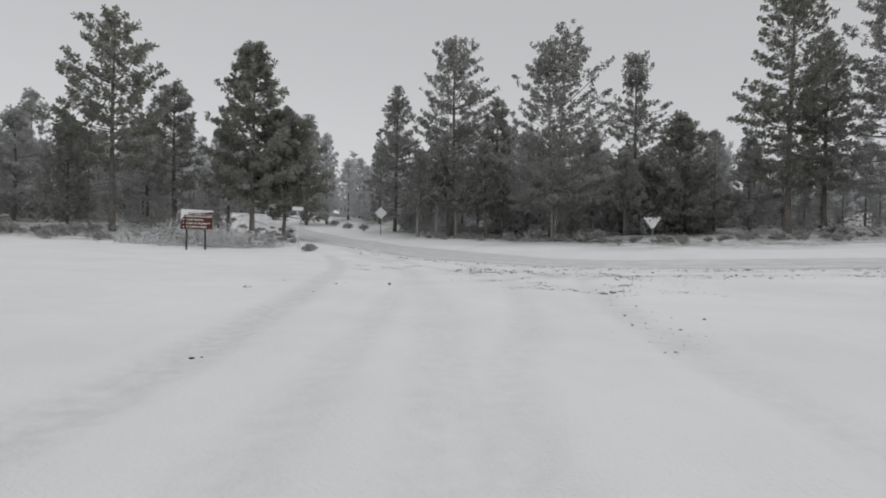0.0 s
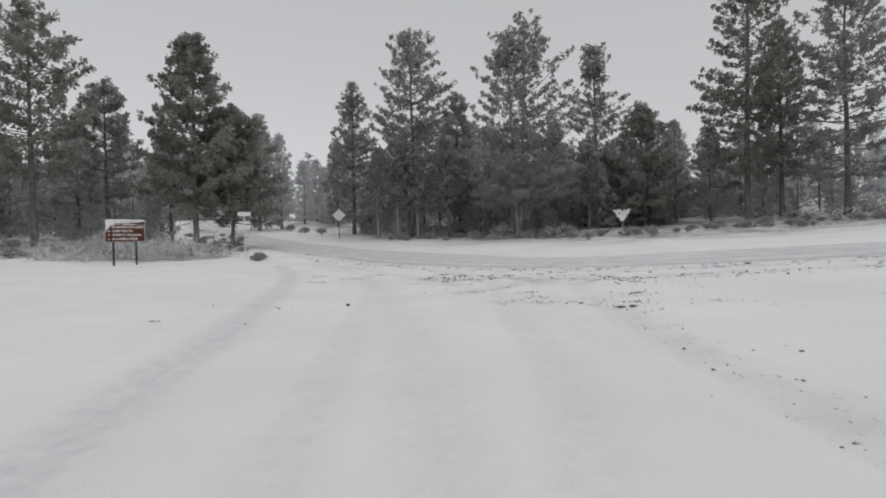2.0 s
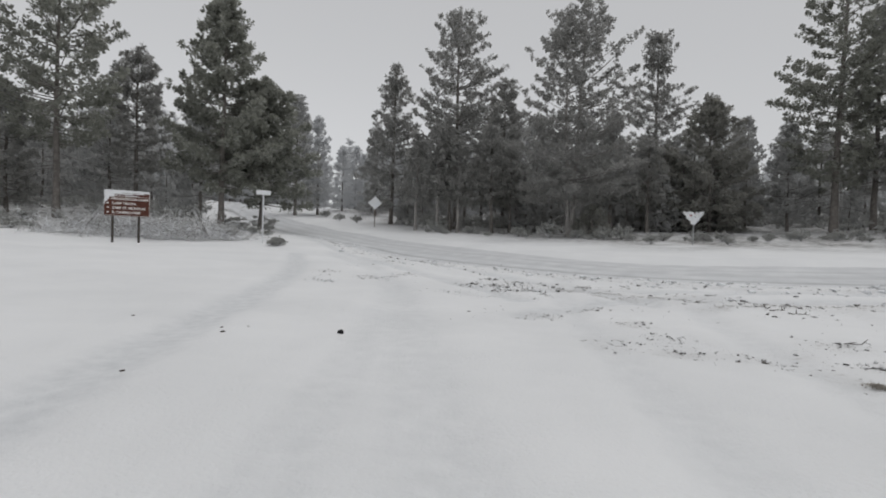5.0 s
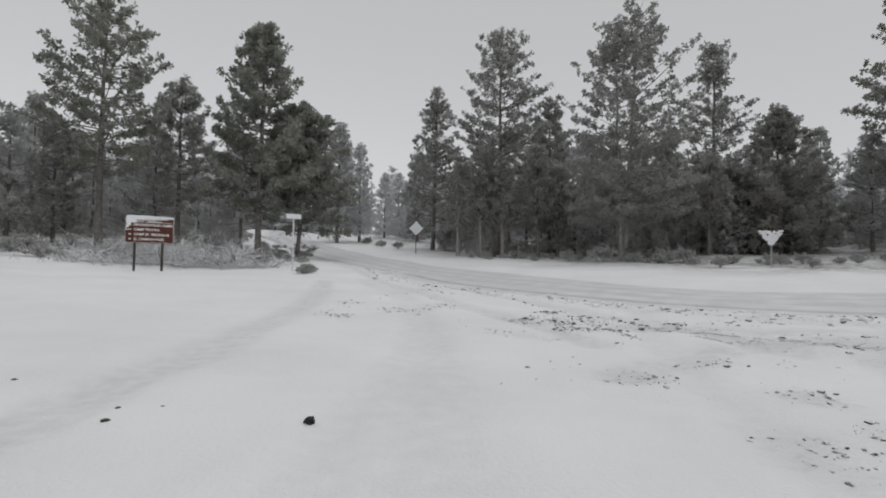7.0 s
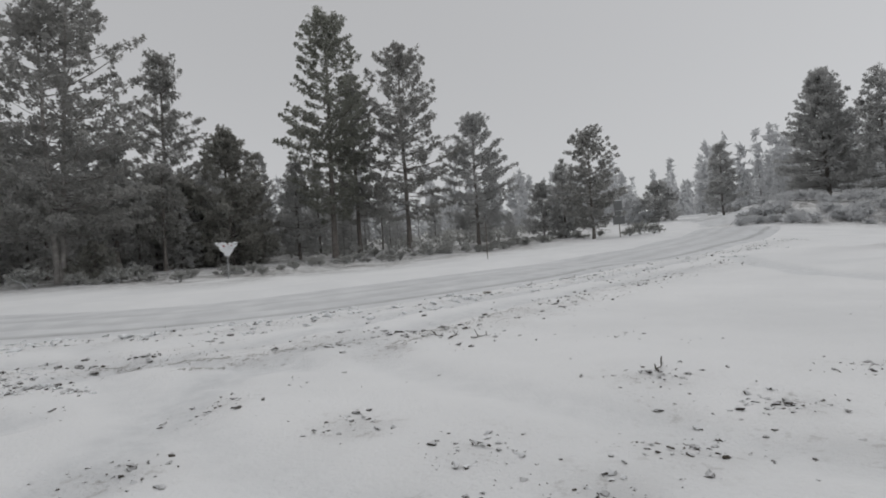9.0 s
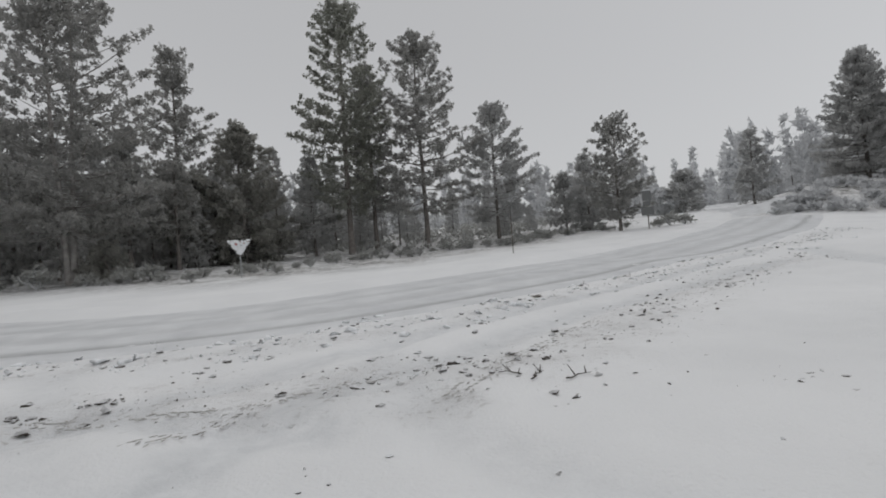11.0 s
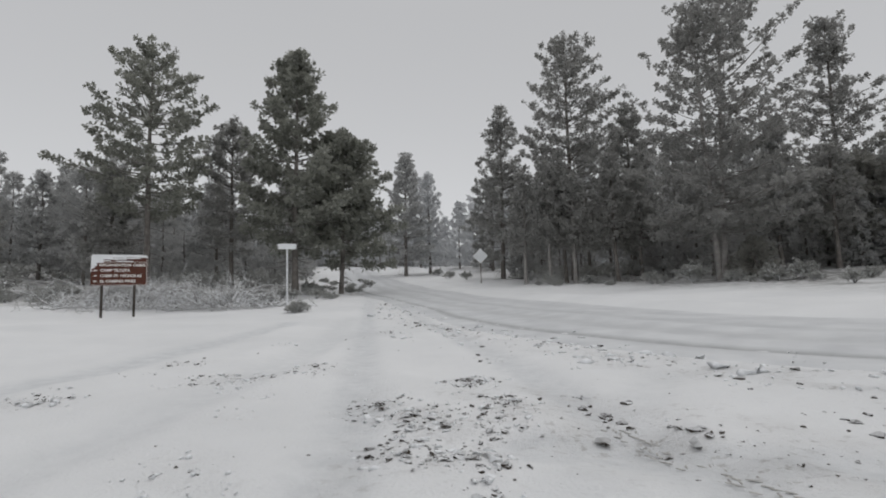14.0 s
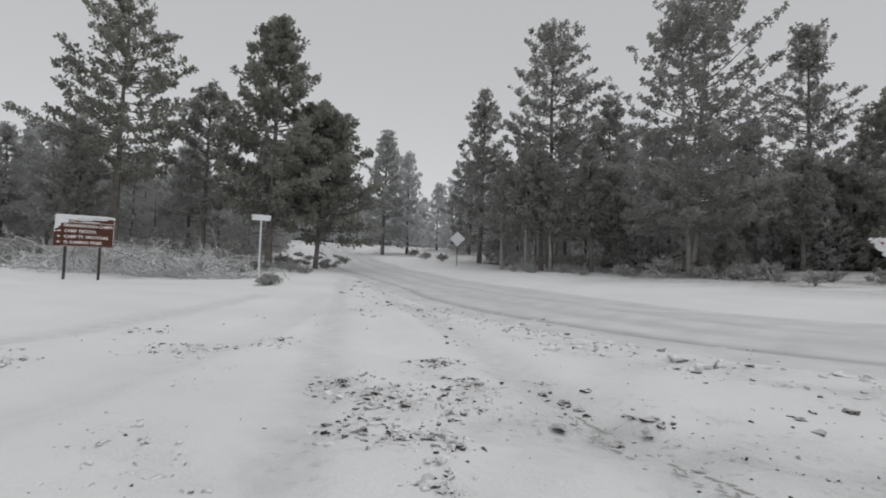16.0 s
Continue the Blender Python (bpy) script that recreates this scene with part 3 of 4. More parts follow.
    # slim young pines whose bare stems stand before the close group
    for i, (x, y, k, pale) in enumerate(((-2.0, 58.4, 9.0, True), (0.2, 57.0, 10.5, True), (1.5, 57.9, 11.5, False), (2.3, 56.6, 9.0, True), (5.6, 56.2, 10.5, False), (7.6, 57.5, 8.5, False), (17.4, 56.4, 10.0, False), (20.6, 55.2, 9.0, False))):
        make_tree(x, y, k + height(x, y), 2.0, "slim young pine with a bare lower stem", 60 + i, bark=M_BARK_PALE if pale else M_BARK, bare=0.34, dens=4.7, thick=0.15, dead=12, count=10)


def woods():
    """The wood behind the first trees: a few grown shapes, planted again and again."""
    rng = random.Random(5)
    shapes = []
    for i, (h, r, bare, sh) in enumerate(((17, 3.5, 0.10, "cone"), (19, 3.5, 0.15, "round"), (14, 3.3, 0.05, "cone"), (9, 2.7, 0.03, "dense"), (21, 3.8, 0.18, "open"), (11, 2.6, 0.04, "cone"))):
        wood, v = pine(100 + i, h, r, bare, 0.48, 3.4, count=8, shape=sh, wide=0.27, limbs=4.0, dead=2, sides=3, twiggy=0.15, step=0.62)
        shapes.append((wood.mesh("trunk", [M_BARK], True), [triangles("crown", v, m) for m in (M_NEEDLE, M_NEEDLE_HAZED, M_NEEDLE_FAR_HAZE)]))
    taken = []

    def fill(count, x0, x1, y0, y1, ok, gap=3.0, small=0.35, size=1.0, tall=(0, 1, 2, 4)):
        done = tries = 0
        while done < count and tries < count * 40:
            tries += 1
            x, y = rng.uniform(x0, x1), rng.uniform(y0, y1)
            if not ok(x, y) or any((x - a) ** 2 + (y - b) ** 2 < gap * gap for a, b in taken):
                continue
            if float(away(np.array([x]), np.array([y]), ROAD)[0][0]) < 7.5:
                continue
            taken.append((x, y))
            k = rng.choice((2, 3, 5)) if rng.random() < small else rng.choice(tall)
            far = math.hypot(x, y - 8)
            # Farther trees get paler needles: haze put into the colour in three steps.
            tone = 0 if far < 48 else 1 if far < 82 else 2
            word = ("dark pine in the wood under light snow", "grey pine deep in the wood, haze in its needle colour", "pine far off, paled by painted haze")[tone]
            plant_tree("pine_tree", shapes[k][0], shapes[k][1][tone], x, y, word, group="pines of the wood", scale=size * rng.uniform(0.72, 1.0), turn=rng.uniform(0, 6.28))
            done += 1

    fill(58, -4, 46, 60, 96, lambda x, y: y > 66 - 0.32 * max(x - 8, 0) and y < 70 + 0.5 * x + 20, size=0.82)
    fill(16, 8, 34, 56, 62, lambda x, y: True, 2.4, 0.85, 0.75)
    fill(14, 36, 50, 52, 80, lambda x, y: y > 86 - 0.9 * x, size=0.5)
    fill(14, 50, 84, 44, 80, lambda x, y: True, 3.0, 0.8, 0.5)
    fill(16, -48, -20, 58, 98, lambda x, y: x < -0.40 * (y - 2.8) + 3, 2.0, 0.7, 0.8)
    fill(52, -75, -18, 50, 92, lambda x, y: x < -17 - 0.35 * (y - 46), 2.8, 0.5, 0.66)
    fill(14, -75, -48, 24, 48, lambda x, y: True, 3.0, 0.4, 0.8)
    fill(80, -62, 14, 86, 150, lambda x, y: True, 2.8, 0.35, 1.0, (0, 2))
    fill(40, 82, 125, 4, 50, lambda x, y: True, 2.4, 1.0, 0.55)
    fill(12, 70, 100, -24, 2, lambda x, y: True, 3.0, 0.3, 0.8)


def distant_woods():
    """The woods that close the view all round, far behind the rest."""
    rng = np.random.RandomState(91)
    n = 760
    a, r = rng.uniform(radians(-85), radians(125), n), rng.uniform(112, 175, n)
    x, y = np.sin(a) * r, 5 + np.cos(a) * r
    keep = away(x, y, ROAD)[0] > 6
    x, y = x[keep], y[keep]
    z = land(x, y, False)
    cen = []
    for p, q, c in zip(x, y, z):
        h, k = rng.uniform(8, 16), 64
        u = rng.uniform(0, 1, k) ** 1.3
        rad = (1 - u) ** 0.8 * 2.3 + 0.15
        w = rng.uniform(0, 2 * np.pi, k)
        cen.append(np.stack([p + np.cos(w) * rad * rng.uniform(0.4, 1, k), q + np.sin(w) * rad * rng.uniform(0.4, 1, k), c + 0.3 + u * h], 1))
    c = np.concatenate(cen)
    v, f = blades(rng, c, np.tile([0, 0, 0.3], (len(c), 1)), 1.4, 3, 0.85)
    # Palest needle colour, with the haze of falling snow painted in.
    tagged(new("distant_woods", mesh_of("distant_woods", v, f, [M_NEEDLE_FAR_HAZE])), "far pine woods with snowfall haze painted into their colour", "woods", kind="stuff")


main_trees()
woods()
distant_woods()


# ---- shrubs and brush ----
def shrub_mesh(seed, r, h, twigs=44, leaf=0.16, mat=None):
    rng = np.random.RandomState(seed)
    heap, cen, aim = Heap(), [], []
    for _ in range(twigs):
        az, out = rng.uniform(0, 2 * np.pi), r * rng.uniform(0.25, 1.0)
        t = np.linspace(0, 1, 4)[:, None]
        tip = np.array([math.cos(az) * out, math.sin(az) * out, h * rng.uniform(0.55, 1.05) * (1 - 0.5 * (out / r) ** 2)])
        pts = tip * t + rng.normal(0, 0.05 * r, (4, 3)) * t + np.array([0, 0, 0.12 * h]) * np.sin(t * np.pi)
        heap.add(*tube(pts, 0.012 * (1 - 0.7 * t[:, 0]) * (0.6 + r), 3)) if rng.uniform() < 0.4 else None
        k = rng.randint(3, 7)
        q = rng.uniform(0.35, 1, k)
        cen.append(np.stack([np.interp(q, t[:, 0], pts[:, i]) for i in range(3)], 1) + rng.normal(0, 0.06 * r, (k, 3)))
        aim.append(np.tile(tip / np.linalg.norm(tip), (k, 1)))
    v, f = blades(rng, np.concatenate(cen), np.concatenate(aim), leaf, 5, leaf * 0.42)
    return heap.mesh("stem", [M_TWIG]), mesh_of("foliage", v, f, [mat or M_SAGE])


def place_shrub(meshes, x, y, label, scale=1.0, turn=0.0, group="sagebrush along the wood", name="sagebrush_shrub"):
    root = new(name)
    root.matrix_basis = Matrix.LocRotScale((x, y, height(x, y) - 0.03), Euler((0, 0, turn)), (scale,) * 3)
    for nm, me in zip(("stem", "foliage"), meshes):
        new(nm, me).parent = root
    return tagged(root, label, "shrub", group)


def shrubs():
    rng = random.Random(9)
    # Bank shrubs share the palest needle colour, with its painted haze.
    pale = [shrub_mesh(220 + i, 0.8, 0.8, 44, 0.18, M_NEEDLE_FAR_HAZE) for i in range(2)]
    kinds = [shrub_mesh(200 + i, 0.75, (0.7, 0.85, 0.6, 0.95)[i]) for i in range(4)]
    place_shrub(shrub_mesh(210, 0.75, 0.62, 110, 0.15), -6.95, 28.4, "low grey shrub at the foot of the name post", 0.62, 0.4, "shrubs beside the signs", "low_shrub")
    place_shrub(kinds[1], -10.2, 31.4, "small dark shrub beside dead brush", 0.8, 2.0, "shrubs beside the signs", "low_shrub")
    word = "snow-dusted grey sagebrush at the edge of the wood"
    for x, y, k in ((9.4, 47.6, 1.5), (13.4, 45.6, 1.6), (11.6, 46.9, 1.1), (15.0, 46.6, 1.3), (7.2, 49.5, 1.2), (17.2, 44.2, 0.9), (19.5, 43.6, 0.9), (14.0, 38.8, 0.8),
                    (18.4, 37.6, 0.7), (35.4, 45.0, 1.2), (38.3, 38.4, 1.3), (36.6, 37.6, 1.0), (33.0, 40.6, 1.0), (30.2, 41.5, 1.1), (27.0, 43.0, 1.0), (44.5, 34.6, 1.1), (46.6, 32.5, 1.2),
                    (51.5, 24.6, 1.5), (52.5, 23.6, 1.4), (50.2, 25.2, 1.2), (3.2, 54.0, 1.1), (0.2, 55.6, 1.0), (-9.5, 68.0, 1.2), (-12.0, 70.5, 1.2), (-15.0, 76.5, 1.3)):
        place_shrub(kinds[rng.randrange(4)], x, y, word, k, rng.uniform(0, 6.3))
    for _ in range(70):
        x = rng.uniform(18, 56)
        y = 41.5 - 0.33 * (x - 18) + rng.uniform(0.0, 9.0) * rng.random()
        place_shrub(kinds[rng.randrange(4)], x, y, "low snow-covered sagebrush beyond the road bank", rng.uniform(0.35, 0.95), rng.uniform(0, 6.3))
    for _ in range(18):
        x = rng.uniform(-6, 18)
        y = max(56 - 0.62 * (x + 6), 44) + rng.uniform(0, 6)
        place_shrub(kinds[rng.randrange(4)], x, y, "low dark sagebrush under the pines", rng.uniform(0.35, 0.75), rng.uniform(0, 6.3))
    for _ in range(26):
        y = rng.uniform(35, 66)
        x = -10.0 - 0.5 * max(y - 44, 0) - rng.uniform(0, 5)
        place_shrub(kinds[rng.randrange(4)], x, y, "low grey brush at the foot of the roadside pines", rng.uniform(0.4, 0.85), rng.uniform(0, 6.3), "brush under the pines")
    for _ in range(110):
        x = rng.uniform(-52, -13)
        y = 27 + 0.75 * max(x + 20, 0) + rng.uniform(0, 16) * rng.random()
        place_shrub(kinds[rng.randrange(4)], x, y, "low snow-dusted sagebrush in open ground before the wood", rng.uniform(0.45, 1.15), rng.uniform(0, 6.3), "sagebrush behind the brown sign")
    for _ in range(150):
        y = rng.uniform(-22, 17)
        x = 51.5 + 0.25 * y + rng.uniform(0, 16) * rng.random()
        place_shrub(pale[rng.randrange(2)], x, y, "snow-covered sagebrush on the rising bank", rng.uniform(0.7, 1.5), rng.uniform(0, 6.3), "sagebrush on the bank")


def brush_pile(x, y, w, d, h, seed, count):
    rng = np.random.RandomState(seed)
    heap = Heap()
    for _ in range(count):
        az, ln = rng.uniform(0, 2 * np.pi), rng.uniform(0.5, 1.7)
        o = np.array([rng.normal(0, w / 3.2), rng.normal(0, d / 3.2), 0])
        o[2] = rng.uniform(-0.02, h * max(0.15, 1 - (2 * o[0] / w) ** 2) * 0.75)
        t = np.linspace(0, 1, 5)[:, None]
        aim = np.array([math.cos(az), math.sin(az), rng.uniform(-0.25, 0.75)])
        pts = o + aim * t * ln + rng.normal(0, 0.07, (5, 3)) * t - np.array([0, 0, 0.35]) * ln * t**2 * rng.uniform(0, 1)
        pts[:, 2] = np.maximum(pts[:, 2], 0.0)
        heap.add(*tube(pts, rng.uniform(0.013, 0.030) * (1 - 0.7 * t[:, 0]), 4))
        for _ in range(4):
            a = pts[rng.randint(1, 5)]
            heap.add(*tube([a, a + rng.normal(0, 0.22, 3), a + rng.normal(0, 0.34, 3)], [0.009, 0.006, 0.003], 3))
    ob = new("brush_pile", heap.mesh("brush_pile", [M_TWIG]))
    ob.location = (x, y, height(x, y))
    ob.rotation_euler = (0, 0, radians(35))
    return tagged(ob, "tangle of dead bare branches coated with snow", "brush pile", "dead brush behind the brown sign", "stuff")


def low_brush():
    """Undergrowth deep in the wood."""
    rng = np.random.RandomState(77)
    cen = []
    for n, (x0, x1, y0, y1) in ((300, (-3, 45, 62, 84)), (380, (-70, -16, 46, 75)), (160, (36, 75, 42, 66))):
        x, y = rng.uniform(x0, x1, n), rng.uniform(y0, y1, n)
        far = away(x, y, ROAD)[0] > 7
        x, y = x[far], y[far]
        z = land(x, y, False)
        for a, b, c in zip(x, y, z):
            k = rng.randint(8, 16)
            cen.append(np.stack([a + rng.normal(0, 0.5, k), b + rng.normal(0, 0.5, k), c + rng.uniform(0.05, 0.9, k)], 1))
    c = np.concatenate(cen)
    v, f = blades(rng, c, np.tile([0, 0, 0.6], (len(c), 1)), 0.4, 7, 0.14)
    tagged(new("undergrowth", mesh_of("undergrowth", v, f, [M_SAGE])), "grey undergrowth between the pines under thin snow", "undergrowth", kind="stuff")


shrubs()
brush_pile(-13.4, 29.0, 3.6, 1.8, 0.9, 301, 120)
brush_pile(-11.0, 30.6, 3.4, 1.8, 0.75, 302, 120)
brush_pile(-15.6, 28.0, 2.6, 1.5, 0.6, 303, 70)
low_brush()

# ---- signs ----
M_BROWN = plain("brown_sign_paint", (0.085, 0.030, 0.019), 0.55, vary=0.2)
M_LETTER = plain("white_sign_paint", (0.78, 0.76, 0.73), 0.6)
M_POST = dusted("weathered_post", (0.10, 0.085, 0.07), (0.2, 0.175, 0.15), 6.0, 0.3, 0.9, 0.8)
M_DARKPOST = dusted("dark_stained_post", (0.04, 0.035, 0.03), (0.09, 0.08, 0.07), 6.0, 0.3, 0.9, 0.8)
M_STEEL = plain("galvanised_steel", (0.42, 0.43, 0.44), 0.5, 0.7)
M_FROSTED = plain("snow_plastered_steel", (0.66, 0.67, 0.685), 0.8, vary=0.15, scale=20)
M_SIGN_BACK = plain("dull_sign_back", (0.16, 0.165, 0.165), 0.6, 0.2)
M_YELLOW = plain("faded_yellow_sign", (0.55, 0.42, 0.10), 0.6)
M_RED = plain("red_sign_paint", (0.45, 0.04, 0.04), 0.55)


def lumpy(bm, amount, seed, size=0.12):
    for v in bm.verts:
        n = noise.noise_vector(v.co / size + Vector((seed * 3.1, seed * 1.7, 0)))
        v.co += n * amount
    return bm


def snow_slab(sx, sy, sz, c, seed, cuts=6, amount=0.012, bevel=0.02):
    bm = box_bm(sx, sy, sz, (0, 0, 0))
    bmesh.ops.subdivide_edges(bm, edges=bm.edges[:], cuts=cuts, use_grid_fill=True)
    for v in bm.verts:
        k = 1 - 0.25 * abs(2 * v.co.x / sx) ** 6
        if v.co.z > 0:
            v.co.z *= k
        v.co.x *= 1 - 0.04 * (v.co.z > 0)
    lumpy(bm, amount, seed)
    bmesh.ops.translate(bm, verts=bm.verts[:], vec=c)
    return bm


def letters(text, size, x, z, y, parent, mat, align="LEFT", name="lettering"):
    cu = bpy.data.curves.new(name, "FONT")
    cu.body, cu.size, cu.align_x, cu.extrude, cu.resolution_u = text, size, align, 0.002, 3
    cu.offset = 0.0035
    tmp = bpy.data.objects.new(name, cu)
    me = bpy.data.meshes.new_from_object(tmp)
    bpy.data.objects.remove(tmp)
    me.materials.clear()
    me.materials.append(mat)
    ob = new(name, me)
    ob.parent = parent
    ob.matrix_basis = pose(x, y, z, 90, 0, 0)
    return ob


def arrow(x, z, y, parent, k=0.035):
    bm = bmesh.new()
    pts = [(-1.3, 0), (-0.1, 1.0), (-0.1, 0.4), (1.2, 0.4), (1.2, -0.4), (-0.1, -0.4), (-0.1, -1.0)]
    f = bm.faces.new([bm.verts.new((x + a * k, y, z + b * k)) for a, b in pts])
    g = bmesh.ops.extrude_face_region(bm, geom=[f])
    bmesh.ops.translate(bm, verts=[v for v in g["geom"] if isinstance(v, bmesh.types.BMVert)], vec=(0, 0.003, 0))
    return part("arrow", bm, M_LETTER, parent)


def camp_sign():
    x, y = -12.09, 26.12
    z0 = height(x, y)
    root = new("direction_sign")
    root.matrix_basis = pose(x, y, z0, 0, 0, 43.9)
    W, H, B = 1.56, 0.98, 1.02
    panel = part("panel", box_bm(W, 0.035, H, (0, 0, B + H / 2), 0.012), M_BROWN, root, "brown painted board")
    for sx in (-0.48, 0.42):
        part("post", box_bm(0.075, 0.075, B + 0.85, (sx, 0.06, (B + 0.85) / 2 - 0.25), 0.008), M_DARKPOST, root)
    part("snow_cover", snow_slab(W + 0.02, 0.05, 0.085, (0, -0.004, B + H - 0.02), 1, 8, 0.010), M_CAP, panel, "snow stuck along the top of the board")
    bm = snow_slab(0.10, 0.02, 0.50, (-W / 2 + 0.045, -0.012, B + H - 0.27), 2, 7, 0.022)
    part("snow_cover", bm, M_CAP, panel, "snow stuck to the edge of the board")
    for i, (cx, cz, w, h) in enumerate(((-0.60, 0.84, 0.32, 0.22), (-0.69, 0.70, 0.14, 0.14), (-0.36, 0.90, 0.34, 0.11), (-0.05, 0.925, 0.4, 0.06), (-0.34, 0.80, 0.22, 0.025), (-0.02, 0.86, 0.42, 0.05), (0.14, 0.79, 0.5, 0.025), (0.36, 0.89, 0.45, 0.04))):
        part("snow_cover", snow_slab(w, 0.03, h, (cx, -0.012, B + cz), 3 + i, 5, 0.013), M_CAP, panel)
    part("border", box_bm(W - 0.06, 0.004, 0.012, (0, -0.0185, B + 0.765)), M_LETTER, panel)
    part("border", box_bm(0.012, 0.004, H - 0.05, (W / 2 - 0.02, -0.0185, B + H / 2)), M_LETTER, panel)
    part("border", box_bm(W - 0.04, 0.004, 0.010, (0, -0.0185, B + 0.02)), M_LETTER, panel)
    letters("ORGANIZATION CAMPS", 0.116, 0.08, B + 0.625, -0.0195, panel, M_LETTER, "CENTER")
    for i, word in enumerate(("CAMP TECUYA", "CAMP ST. NICHOLAS", "EL CAMINO PINES")):
        z = B + 0.45 - 0.175 * i
        letters(word, 0.122, -0.53, z, -0.0195, panel, M_LETTER)
        arrow(-0.66, z + 0.04, -0.021, panel)
    tagged(root, "brown camp sign with white lettering, partly snowed over, on two posts", "sign", "road signs")


def name_post():
    x, y = -7.84, 29.17
    z0 = height(x, y)
    root = new("street_name_sign")
    root.matrix_basis = pose(x, y, z0, 0, 0, 32)
    top = 2.86 - z0
    v, f = tube([(0, 0, -0.2), (0, 0, top * 0.5), (0, 0, top - 0.12)], [0.033, 0.033, 0.033], 8)
    new("post", mesh_of("post", v, f, [M_FROSTED], True)).parent = root
    blade = part("name_blade", box_bm(0.64, 0.02, 0.14, (0, 0, top - 0.07), 0.004), M_FROSTED, root, "name board plastered with snow")
    part("snow_cap", snow_slab(0.66, 0.09, 0.07, (0, 0, top + 0.025), 9, 6, 0.012), M_CAP, blade)
    part("snow_cap", snow_slab(0.6, 0.03, 0.12, (0, -0.02, top - 0.07), 10, 6, 0.008), M_CAP, blade)
    tagged(root, "thin street name post with a snow-plastered blade beside a shrub", "street sign", "road signs")


def yield_sign():
    x, y = 15.7, 36.7
    z0 = height(x, y)
    root = new("yield_sign")
    root.matrix_basis = pose(x, y, z0, 0, 0, -30)
    top = 3.0 - z0
    v, f = tube([(0, 0.03, -0.2), (0, 0.03, top - 0.15)], [0.03, 0.03], 6)
    new("post", mesh_of("post", v, f, [M_STEEL])).parent = root
    bm = bmesh.new()
    fc = bm.faces.new([bm.verts.new(p) for p in ((-0.44, 0, top - 0.05), (-0.40, 0, top), (0.40, 0, top), (0.44, 0, top - 0.05), (0.04, 0, top - 0.70), (-0.04, 0, top - 0.70))])
    g = bmesh.ops.extrude_face_region(bm, geom=[fc])
    bmesh.ops.translate(bm, verts=[q for q in g["geom"] if isinstance(q, bmesh.types.BMVert)], vec=(0, 0.012, 0))
    panel = part("panel", bm, M_RED, root, "three-cornered red and white plate")
    rng = random.Random(4)
    bm = bmesh.new()
    for i in range(130):
        v = rng.random() ** 1.1
        half = 0.56 * (1 - 0.88 * v)
        m = Matrix.Translation((rng.uniform(-half, half), -0.02, top + 0.05 - 0.70 * v)) @ Matrix.Diagonal((rng.uniform(0.06, 0.10), 0.06, rng.uniform(0.05, 0.08), 1))
        bmesh.ops.create_icosphere(bm, subdivisions=1, radius=1, matrix=m)
    lumpy(bm, 0.02, 5)
    part("snow_cover", bm, M_CAP, panel, "lumpy snow stuck over the whole plate", True)
    tagged(root, "yield sign on a thin steel post, face covered in lumpy snow", "yield sign", "road signs")


def diamond_sign():
    x, y = -6.45, 60.4
    z0 = height(x, y)
    root = new("warning_sign")
    root.matrix_basis = pose(x, y, z0, 0, 0, 8)
    c = 4.5 - z0
    part("post", box_bm(0.09, 0.09, c + 0.2, (0, 0.06, c / 2 - 0.1), 0.008), M_POST, root)
    bm = box_bm(1.0, 0.02, 1.0, (0, 0, 0), 0.0)
    bmesh.ops.rotate(bm, verts=bm.verts[:], matrix=Matrix.Rotation(radians(45), 3, "Y"))
    bmesh.ops.translate(bm, verts=bm.verts[:], vec=(0, 0, c))
    panel = part("panel", bm, M_YELLOW, root, "diamond-shaped plate")
    bm = box_bm(1.02, 0.03, 1.02, (0, 0, 0))
    bmesh.ops.subdivide_edges(bm, edges=bm.edges[:], cuts=7, use_grid_fill=True)
    bmesh.ops.rotate(bm, verts=bm.verts[:], matrix=Matrix.Rotation(radians(45), 3, "Y"))
    bmesh.ops.translate(bm, verts=bm.verts[:], vec=(0, -0.028, c + 0.02))
    part("snow_cover", lumpy(bm, 0.02, 6), M_CAP, panel, "snow stuck over the plate")
    tagged(root, "diamond warning sign plastered with snow on a wooden post", "warning sign", "road signs")


def marker_post():
    x, y = 27.2, 26.9
    z0 = height(x, y)
    root = new("snow_marker_post")
    root.matrix_basis = pose(x, y, z0, 0, 1.5, 0)
    v, f = tube([(0, 0, -0.2), (0, 0, 1.4), (0, 0, 2.75)], [0.026, 0.026, 0.026], 6)
    new("stake", mesh_of("stake", v, f, [M_POST])).parent = root
    part("marker_plate", box_bm(0.10, 0.012, 0.55, (0, -0.03, 2.5), 0.003), M_SIGN_BACK, root, "narrow dark plate")
    tagged(root, "thin dark stake marking the road edge in snow", "marker post", "road signs")


def route_sign():
    x, y = 47.9, 25.4
    z0 = height(x, y)
    root = new("route_sign")
    root.matrix_basis = pose(x, y, z0, 0, 0, -70)
    part("post", box_bm(0.09, 0.09, 3.4, (0, 0.05, 1.5), 0.006), M_POST, root)
    part("panel", box_bm(0.75, 0.02, 0.9, (0.0, 0, 2.95), 0.01), M_SIGN_BACK, root)
    part("panel", box_bm(0.6, 0.02, 0.42, (-0.05, 0, 2.25), 0.008), M_SIGN_BACK, root)
    part("panel", box_bm(1.05, 0.02, 0.75, (0, 0, 1.58), 0.01), M_SIGN_BACK, root)
    part("snow_cap", snow_slab(0.75, 0.06, 0.07, (0, 0, 3.43), 12, 5, 0.01), M_CAP, root)
    tagged(root, "road sign post with three dull metal plates seen from behind", "sign", "road signs")


camp_sign()
name_post()
yield_sign()
